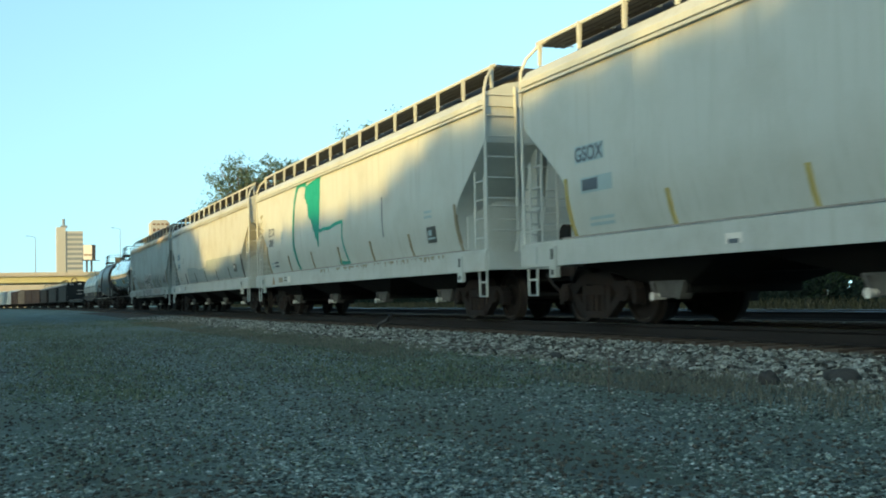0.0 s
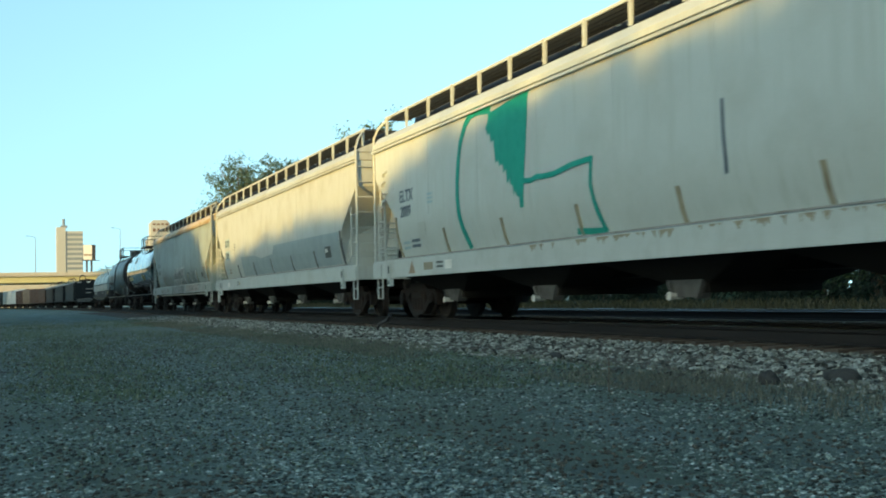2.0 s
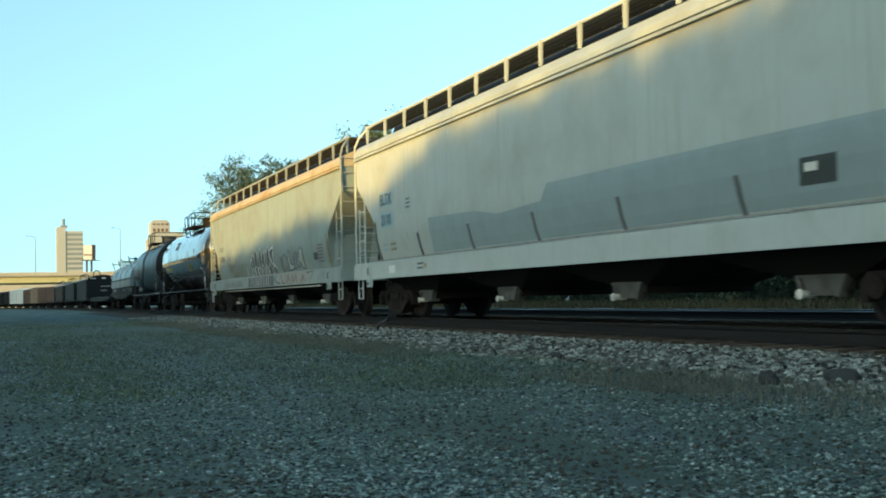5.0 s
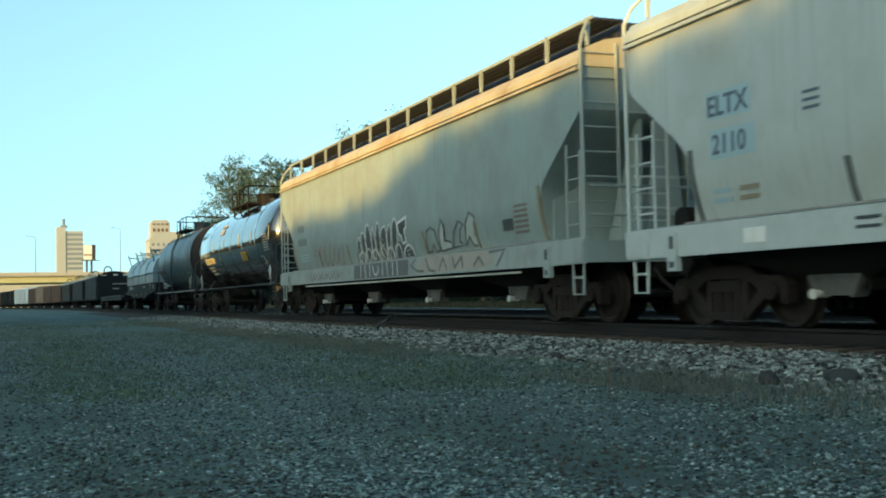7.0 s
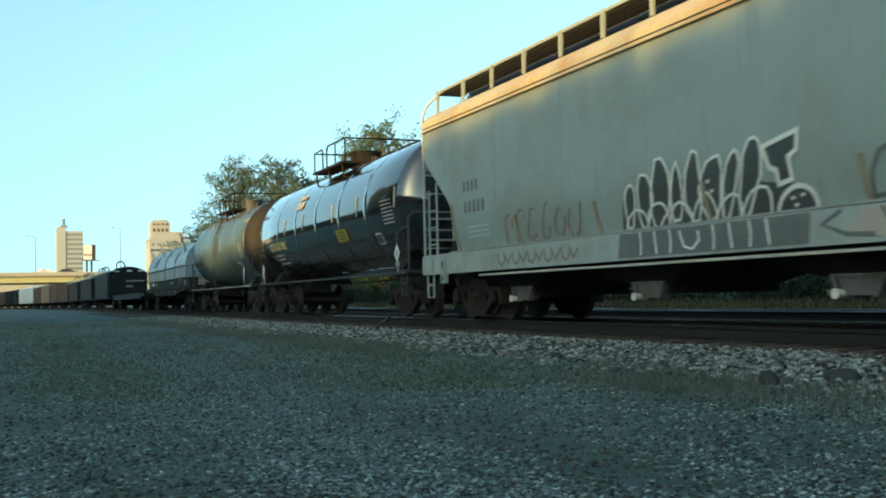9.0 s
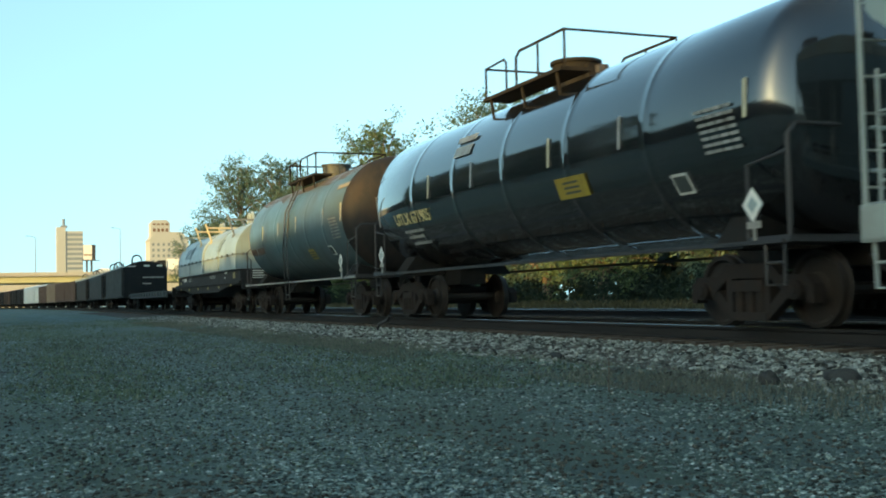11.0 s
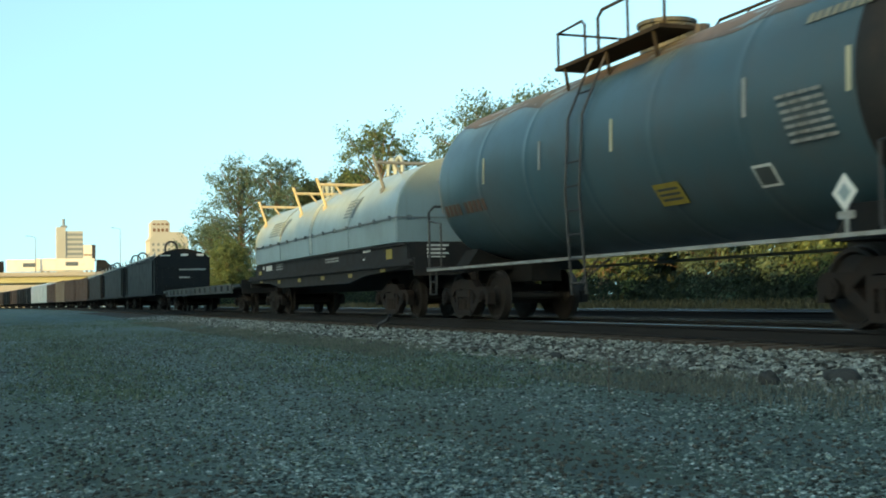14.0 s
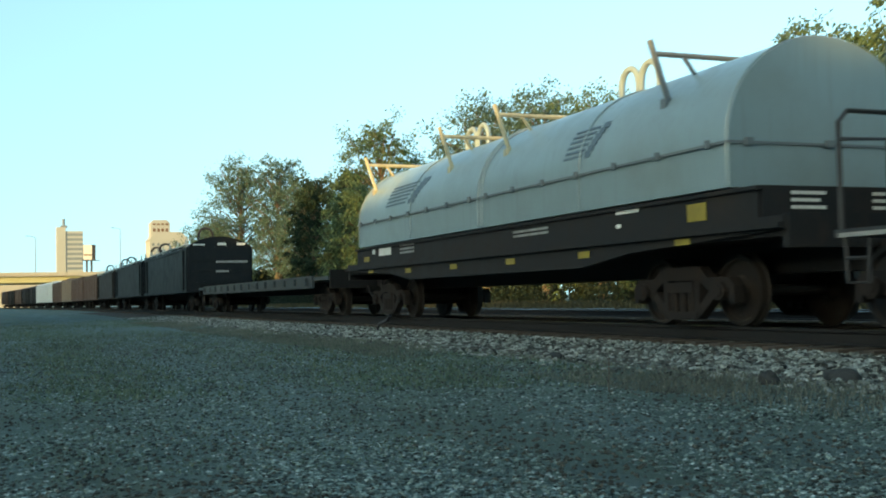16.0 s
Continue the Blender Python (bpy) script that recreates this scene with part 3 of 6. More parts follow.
def bars(x, z, w, h, n, mat, parent, y=-1.508, name="stencil", gap=0.45):
    polys = []
    for k in range(n):
        z0 = z - k * h / n
        polys.append([(x, z0), (x + w, z0), (x + w, z0 - h / n * (1 - gap)), (x, z0 - h / n * (1 - gap))])
    ob = decal(name, polys, mat, parent, y, "small unreadable stencilling" if n > 1 else "")
    return tagged(ob, kind="stuff" if n > 1 else "")


def ribbon(pts, w):
    """A brush stroke along a line of (x, z) points, mitred at its bends."""
    pts = [Vector(p) for p in pts]
    left, right = [], []
    for k, p in enumerate(pts):
        d0 = (p - pts[k - 1]).normalized() if k else (pts[1] - p).normalized()
        d1 = (pts[k + 1] - p).normalized() if k < len(pts) - 1 else d0
        d = (d0 + d1).normalized() if (d0 + d1).length > 0.3 else d0
        n = Vector((-d.y, d.x)) * w / 2 / max(0.55, d.dot(d0))
        left.append(tuple(p + n))
        right.append(tuple(p - n))
    return [("stroke", left, right)]


CARS = []


def car(name, x0, label, category, group=""):
    e = new(name)
    tagged(e, label, category, group)
    e.matrix_basis = pose(x0, YC, 0)
    CARS.append((e, x0))
    return e


def hopper(x0, label, mat, sill, strip):
    c = car("covered_hopper", x0, label, "hopper car", "covered hoppers of the freight train")
    key = mat.name
    put("body", cached(key + "b", lambda: hopper_body(mat)), c)
    put("roof", cached(key + "r", lambda: hopper_roof(M_RUSTROOF if mat is M_RUSTY else mat)), c)
    seam = B()
    box(seam, -0.012, 0.012, -1.5035, -1.495, 2.13, 3.69)
    seam = cached(key + "seam", lambda: mesh_of("weld_seam", seam, mat))
    for k in (-6.1, -3.6, -1.2, 1.2, 3.6, 6.1):
        put("weld_seam", seam, c, pose(k, 0, 0))
    joint = B()
    box(joint, -HL + 1.3, HL - 1.3, -1.475, -1.28, 1.300, 1.322)
    joint = cached("joint", lambda: mesh_of("sill_joint", joint, M_PALEGRIME))
    put("sill_joint", joint, c)
    put("sill_joint", joint, c, pose(0, 0, 0, 0, 0, 180))
    me = cached(key + "s", lambda: sill_mesh(sill))
    put("side_sill", me, c)
    put("side_sill", me, c, pose(0, 0, 0, 0, 0, 180))
    for k in range(4):
        put("walk_plank", ME_WALK, c, pose(0, k * 0.13, 0))
        put("walk_plank", ME_WALK, c, pose(0, -k * 0.13, 0, 0, 0, 180))
    put("hatch_trough", ME_TROUGH, c)
    edge = B()
    box(edge, -HL + 0.1, HL - 0.1, -1.245, -1.215, 4.575, 4.625)
    edge = cached(key + "we", lambda: mesh_of("walk_edge", edge, sill))
    put("walk_edge", edge, c)
    put("walk_edge", edge, c, pose(0, 0, 0, 0, 0, 180))
    me = cached(key + "k", lambda: bracket_mesh(sill))
    for k in range(15):
        x = -HL + 0.25 + k * (2 * HL - 0.5) / 14
        put("walk_bracket", me, c, pose(x, 0, 0))
        put("walk_bracket", me, c, pose(x, 0, 0, 0, 0, 180))
    b = B()
    box(b, -HL, HL, -0.32, 0.32, 0.70, 1.02)
    put("centre_sill", cached("cs", lambda: mesh_of("centre_sill", b, M_DARK, 0.01)), c)
    for k in range(4):
        d = put("discharge_hopper", ME_DISCHARGE, c, pose((k - 1.5) * 4.12, 0, 0))
        put("outlet_gate", ME_GATE, d, None, "dusty grey outlet gate")
        put("capstan", ME_CAPSTAN, d, None, "pale worn gate capstan")
    slot = B()
    box(slot, -0.045, 0.045, -1.586, -1.578, 1.0, 1.16)
    slot = cached("slot", lambda: mesh_of("pad_slot", slot, M_INKBLACK))
    hole = B()
    box(hole, -0.05, 0.05, -1.586, -1.578, 0.76, 0.84)
    hole = cached("hole", lambda: mesh_of("pad_hole", hole, M_INKBLACK))
    for e in (-1, 1):
        put("pad_slot", slot, c, pose(e * (HL - 1.15), 0, 0))
        put("pad_hole", hole, c, pose(e * (HL - 1.15), 0, 0))
    tall, short = cached(key + "lt", lambda: ladder_mesh(sill, True)), cached(key + "ls", lambda: ladder_mesh(sill, False))
    st = cached(key + "st", lambda: stirrup_mesh(sill))
    ef = cached(key + "ef", lambda: end_frame_mesh(mat))
    for e in (-1, 1):
        turn = 0 if e > 0 else 180
        put("end_frame", ef, c, pose(e * HL, 0, 0, 0, 0, turn))
        put("end_web", cached(key + "ew", lambda: end_web_mesh(mat)), c, pose(e * HL, 0, 0, 0, 0, turn))
        put("air_reservoir", ME_GAP_FILLER, c, pose(e * HL, 0, 0, 0, 0, turn), "added dark cylinder that dims the gap between cars")
        for s in (-1, 1):
            m = pose(e * (HL - 0.03), s * 1.50, 0) @ Matrix.Diagonal((-e, -s, 1, 1))
            put("ladder", tall, c, m)
            put("ladder", short, c, pose(e * (HL - 0.62), s * 1.46, 0) @ Matrix.Diagonal((e, -s, 1, 1)))
            put("stirrup", st, c, pose(e * (HL - 0.28), s * 1.48, 0))
    sp = cached(strip.name + "p", lambda: strip_mesh(strip, 0.52))
    tp = cached(strip.name + "t", lambda: strip_mesh(strip, 0.92))
    for k in range(7):
        put("side_post", sp if 0 < k < 6 else tp, c, pose(-HL + 1.52 + k * (2 * HL - 3.04) / 6, 0, 0))
    truck(c, -HL + 1.55)
    truck(c, HL - 1.55)
    couplers(c, HL)
    return c


# ---- the four covered hoppers ----
h1 = hopper(43.92, "pale grey-white covered hopper with yellow reflective side strips", M_WHITE, M_SILL, M_OCHRE)
bars(-7.75, 2.64, 0.84, 0.27, 1, M_PATCHPALE, h1, gap=0.05)
lettering("GSOX", -7.75, 2.41, 0.30, M_INKBLUE, h1, y=-1.514)
bars(-7.60, 2.16, 0.90, 0.24, 1, M_PATCHPALE, h1, gap=0.05)
bars(-7.55, 2.13, 0.45, 0.18, 1, M_INKBLUE, h1, y=-1.514, gap=0.1)
bars(-7.39, 1.58, 0.70, 0.17, 2, M_PATCHPALE, h1)
bars(-4.06, 1.13, 0.32, 0.13, 1, M_INKWHITE, h1, y=-1.552, gap=0.05)
bars(-4.0, 1.06, 0.2, 0.06, 1, M_INKBLUE, h1, y=-1.558, gap=0.1)

h2 = hopper(23.32, "off-white covered hopper with green spray paint on its side", M_WHITE, M_SILL, M_STREAK)
lettering("ELTX", -7.83, 2.50, 0.36, M_INKBLUE, h2)
lettering("2089", -7.79, 2.18, 0.33, M_INKBLUE, h2)
bars(-7.2, 1.68, 0.50, 0.22, 2, M_INKBLUE, h2)
bars(-7.72, 1.66, 0.42, 0.22, 2, M_PATCHPALE, h2)
bars(-6.78, 2.0, 0.46, 0.36, 1, M_GREY, h2, gap=0.02)
bars(-6.16, 2.56, 0.30, 0.25, 3, M_PATCHPALE, h2, gap=0.4)
bars(-8.35, 3.02, 0.16, 0.22, 1, M_GREY, h2, gap=0.02)
decal("paint_mark", [[(-3.05, 3.66), (-2.2, 3.74), (-1.44, 3.78), (-1.49, 3.6), (-1.52, 3.3), (-1.60, 2.83), (-1.66, 2.5), (-1.69, 2.31), (-1.73, 1.91), (-1.85, 1.90), (-1.88, 2.09), (-1.98, 2.11), (-2.0, 2.21), (-2.07, 2.13), (-2.11, 2.30), (-2.2, 2.33), (-2.24, 2.44), (-2.32, 2.35), (-2.37, 2.60), (-2.46, 2.55), (-2.51, 2.71), (-2.62, 2.68), (-2.67, 2.80), (-2.79, 2.76), (-2.82, 2.98), (-2.86, 3.19), (-2.97, 3.14), (-3.0, 3.32), (-3.08, 3.28), (-3.19, 3.42), (-3.10, 3.5)]], M_INKGREEN, h2, -1.510, "green spray-painted wedge")
decal("paint_mark", ribbon([(-2.95, 3.72), (-3.5, 3.78), (-3.83, 3.77), (-4.1, 3.62), (-4.35, 3.32), (-4.47, 3.0), (-4.54, 2.61), (-4.55, 2.3), (-4.5, 2.0), (-4.35, 1.7), (-4.07, 1.34)], 0.15), M_INKGREEN, h2, -1.513, "green spray-painted stroke")
decal("paint_mark", ribbon([(-1.72, 2.34), (-1.43, 2.31), (-1.2, 2.35), (-0.98, 2.33), (-0.57, 2.33), (-0.04, 2.40), (0.56, 2.42), (0.52, 2.05), (0.60, 1.8), (0.7, 1.62), (0.91, 1.34)], 0.085), M_INKGREEN, h2, -1.516, "green spray-painted stroke")
decal("paint_mark", ribbon([(0.03, 1.40), (0.9, 1.36)], 0.09), M_INKGREEN, h2, -1.519, "green spray-painted stroke")
bars(6.51, 1.87, 0.50, 0.33, 1, M_INKBLACK, h2, gap=0.02)
bars(6.6, 1.80, 0.18, 0.12, 1, M_PATCHPALE, h2, y=-1.514, gap=0.1)
bars(6.55, 1.66, 0.40, 0.06, 1, M_PATCHPALE, h2, y=-1.514, gap=0.3)
bars(6.41, 2.20, 0.42, 0.20, 2, M_PATCHPALE, h2)
decal("drip_mark", ribbon([(3.72, 2.74), (3.73, 2.3), (3.77, 1.84)], 0.06), M_INKBLUE, h2)
decal("warning_triangle", [[(-7.2, 0.96), (-6.8, 0.96), (-7.0, 1.22)]], M_TAN, h2, -1.552)
bars(-6.3, 1.16, 0.5, 0.16, 1, M_STREAK, h2, y=-1.552, gap=0.05)
bars(-5.6, 1.16, 0.35, 0.16, 2, M_INKBLACK, h2, y=-1.552)
bars(-5.15, 1.17, 0.35, 0.18, 1, M_INKWHITE, h2, y=-1.552, gap=0.05)
for gx_, gz_ in ((-8.74, 3.26), (-8.86, 3.05), (-8.72, 2.80), (-8.80, 2.62)):
    b_ = B()
    box(b_, gx_ - 0.11, gx_ + 0.11, -1.56, -1.50, gz_ - 0.02, gz_ + 0.02)
    box(b_, gx_ - 0.11, gx_ - 0.06, -1.56, -1.50, gz_ - 0.10, gz_ - 0.02)
    part("grab_bracket", b_, M_SILL, h2)
rd = random.Random(3)
drips = []
for k in range(60):
    xx = -1.5 + 9.3 * rd.random()
    hh = rd.uniform(0.03, 0.12)
    drips.append([(xx, 1.262), (xx + rd.uniform(0.03, 0.18), 1.262), (xx + rd.uniform(0.02, 0.1), 1.262 - hh)])
tagged(decal("grime_run", drips, M_STREAK, h2, -1.5475, "dark grime runs on the sill"), kind="stuff")

h3 = hopper(2.80, "cream covered hopper with a blue-grey repainted lower side", M_GREY, M_SILL, M_STROKE)
bars(-7.70, 2.84, 0.85, 0.34, 1, M_PATCHPALE, h3, gap=0.02)
bars(-7.64, 2.38, 0.85, 0.36, 1, M_PATCHPALE, h3, gap=0.02)
lettering("ELTX", -7.68, 2.55, 0.34, M_INKBLUE, h3, y=-1.514)
lettering("2110", -7.60, 2.09, 0.33, M_INKBLUE, h3, y=-1.514)
decal("paint_patch", [[(-4.55, 1.36), (7.96, 1.36), (7.93, 2.18), (5.55, 2.2), (2.86, 2.21), (0.61, 2.21), (0.37, 1.95), (-1.31, 1.88), (-2.35, 2.01), (-4.67, 2.06)]], M_PATCH, h3, -1.507, "blue-grey repainted band")
bars(6.54, 1.86, 0.57, 0.30, 1, M_INKBLACK, h3, y=-1.514, gap=0.02)
bars(6.62, 1.80, 0.2, 0.1, 1, M_INKWHITE, h3, y=-1.520, gap=0.1)
bars(-5.97, 2.57, 0.26, 0.26, 3, M_INKBLUE, h3, gap=0.6)
for q in range(4):
    bars(-7.62 + 0.52 * (q % 2), 1.68 - 0.11 * (q // 2), 0.36, 0.08, 1, M_STREAK if q % 2 else M_PATCHPALE, h3, gap=0.3)
bars(-7.0, 1.17, 0.4, 0.18, 1, M_INKWHITE, h3, y=-1.552, gap=0.05)
bars(-5.2, 1.17, 0.35, 0.18, 2, M_INKBLACK, h3, y=-1.552, gap=0.6)
bars(-4.8, 1.14, 0.12, 0.08, 1, M_YELLOW, h3, y=-1.552, gap=0.05)

h4 = hopper(-17.55, "weathered tan covered hopper with faded spray-painted side", M_RUSTY, M_SILLWORN, M_STREAK)


def spray_shape(outline, fill, line, parent, k, width=0.045, closed=True):
    """One sprayed letter that cannot be read: a filled block and its outline."""
    if fill:
        decal("spray_letter", [outline], fill, parent, -1.510 - 0.0006 * k, "spray-painted letter fill")
    pts = outline + [outline[0]] if closed else outline
    tagged(decal("spray_outline", ribbon(pts, width), line, parent, -1.517 - 0.0006 * k, "spray-painted letter outline"), kind="stuff")


def oval(cx, cz, rx, rz, lean, a0=0.0, a1=2 * math.pi, n=14, wob=0.0, seed=0):
    out = []
    for q in range(n if a1 - a0 > 6 else n + 1):
        a = a0 + (a1 - a0) * q / n
        r = 1 + wob * math.sin(3 * a + seed) + 0.5 * wob * math.sin(5 * a + 2 * seed)
        dz = math.sin(a) * rz * r
        out.append((cx + math.cos(a) * rx * r + lean * dz, cz + dz))
    return out


def big_tag():
    """Dark two-row piece with pale outlines, run down over the sill."""
    rnd = random.Random(4)
    spray_shape([(-1.86, 1.30), (2.06, 1.30), (1.95, 1.55), (1.2, 1.66), (0.9, 1.95), (-0.3, 1.85), (-1.5, 1.8), (-1.8, 1.7)], M_INKBLACK, M_INKBLACK, h4, 0)
    for k in range(8):
        x = -1.64 + k * 0.375
        tall = (0.30, 0.36, 0.44, 0.36, 0.43, 0.38, 0.40, 0.46)[k]
        spray_shape(oval(x, 1.42 + tall * 0.75, 0.13 + 0.05 * (k % 3), tall, rnd.uniform(0.0, 0.3), n=12, wob=0.10, seed=k), M_INKBLACK, M_INKWHITE, h4, 1 + k % 3, 0.035)
    spray_shape([(1.22, 2.06), (1.82, 2.17), (1.80, 1.96), (1.66, 1.90), (1.72, 1.66), (1.50, 1.62), (1.46, 1.78), (1.34, 1.82)], M_INKBLACK, M_INKWHITE, h4, 5, 0.055)
    for k in range(6):
        spray_shape(oval(-1.5 + k * 0.52, 1.29, 0.27, 0.30 + 0.05 * (k % 2), 0.15, 0.0, math.pi, 9, 0.05, k), M_INKBLACK, M_INKWHITE, h4, 6 + k % 2, 0.035, False)
    spray_shape(oval(1.80, 1.29, 0.33, 0.29, 0.05, 0.0, math.pi, 10), M_INKBLACK, M_INKWHITE, h4, 8, 0.055, False)
    for k, (u, v) in enumerate(((1.70, 1.45), (1.86, 1.47), (1.76, 1.37), (0.15, 1.78), (0.22, 1.66))):
        decal("spray_dot", ribbon([(u, v), (u + 0.06, v + 0.015)], 0.035), M_INKWHITE, h4, -1.524)
    b = B()
    prism(b, [(-1.90, 0.93), (1.99, 0.93), (2.02, 1.26), (-1.84, 1.26)], "y", -1.552, -1.546)
    part("spray_fill", b, M_STROKE, h4, "dark spray paint over the sill")
    for k, x in enumerate((-1.32, -0.98, -0.62, -0.2, 0.3, 0.62, 1.0, 1.3)):
        pts = [(x, 1.25), (x + 0.03, 1.1), (x + 0.01 + 0.05 * (k % 2), 0.95)] if k != 3 else [(x - 0.2, 1.22), (x - 0.1, 1.02), (x + 0.08, 0.98), (x + 0.22, 1.08), (x + 0.2, 1.2)]
        tagged(decal("spray_outline", ribbon(pts, 0.03), M_INKWHITE, h4, -1.558, "pale sprayed line on the sill"), kind="stuff")


def thin_tag():
    """Dull filled letters with thin dark outlines and a worn pinkish block on the sill."""
    for k, pts in enumerate((
            [(2.93, 1.36), (2.90, 1.62), (3.0, 1.80), (3.2, 1.86), (3.42, 1.78), (3.5, 1.55), (3.62, 1.38), (3.4, 1.36), (3.28, 1.52), (3.16, 1.38)],
            [(3.66, 1.36), (3.62, 1.70), (3.80, 1.96), (3.92, 1.84), (3.90, 1.56), (4.2, 1.52), (4.3, 1.40)],
            [(4.34, 1.40), (4.38, 1.68), (4.68, 1.88), (4.90, 1.80), (4.72, 1.70), (4.66, 1.50), (4.88, 1.42)],
            [(4.96, 1.40), (5.02, 1.80), (5.22, 2.0), (5.46, 1.90), (5.40, 1.60), (5.60, 1.40), (5.34, 1.38), (5.16, 1.56)])):
        spray_shape(pts, M_GREY if k % 2 else None, M_STROKE, h4, k, 0.045)
    decal("spray_fill", [[(2.5, 0.95), (2.75, 1.22), (3.1, 1.26), (6.2, 1.26), (6.4, 1.0), (5.6, 0.95)]], M_PINK, h4, -1.550, "worn pinkish spray paint on the sill")
    for k, pts in enumerate((
            [(2.5, 1.25), (2.2, 1.12), (2.55, 1.0), (2.95, 0.98)], [(3.05, 1.24), (3.25, 1.0), (3.6, 0.96)], [(3.8, 0.97), (4.0, 1.22), (4.2, 0.98)],
            [(4.5, 1.22), (4.6, 1.0), (4.95, 1.2), (5.0, 0.98)], [(5.5, 1.0), (5.75, 1.16), (5.95, 1.0)], [(6.2, 1.22), (6.85, 1.24), (6.5, 0.96)])):
        decal("spray_stroke", ribbon(pts, 0.05), M_STROKE, h4, -1.556, "dark spray-painted stroke")


def faint_tag():
    """Faded brownish looped letters low on the side and its sill."""
    shapes = [oval(-5.6 + 0.47 * k, 1.60, 0.13 + 0.03 * (k % 3), 0.24 + 0.04 * (k % 2), 0.2, 0.5 * k, 4.6 + 0.5 * k, 9, 0.12, k) for k in range(6)]
    for k, pts in enumerate(shapes):
        decal("spray_stroke", ribbon(pts, 0.05), M_FAINT, h4, -1.510 - 0.001 * (k % 2), "faded spray-painted letter outline")
        decal("spray_stroke", ribbon([(x + 0.07, z - 0.04) for x, z in pts[1:-1]], 0.035), M_PINK, h4, -1.512 - 0.001 * (k % 2), "faded spray-painted letter shading")
    for k in range(5):
        x = -5.9 + k * 0.58
        decal("spray_stroke", ribbon([(x, 1.18), (x + 0.04, 1.02), (x + 0.16, 0.97), (x + 0.28, 1.06), (x + 0.25, 1.18), (x + 0.40, 1.0), (x + 0.54, 1.14)], 0.04), M_FAINT, h4, -1.553, "faded spray-painted scrawl")


big_tag()
thin_tag()
faint_tag()
# white rod added for the highlight line below this sill
b_ = B()
tube(b_, [(-7.0, -1.42, 0.84), (7.2, -1.42, 0.84)], 0.022)
part("train_pipe", b_, M_INKWHITE, h4, "pale rod drawn for the highlight line under the sill")
bars(6.64, 1.76, 0.42, 0.21, 1, M_INKBLACK, h4, gap=0.05)
bars(7.12, 1.97, 0.52, 0.52, 6, M_FAINT, h4)
for q in range(4):
    bars(-7.50 + 0.19 * q, 2.58, 0.10, 0.22, 1, M_STROKE, h4, gap=0.1)
for q in range(5):
    bars(-7.46 + 0.20 * q, 2.20, 0.11, 0.23, 1, M_STROKE, h4, gap=0.1)
bars(-7.4, 1.75, 1.0, 0.25, 3, M_PATCHPALE, h4)


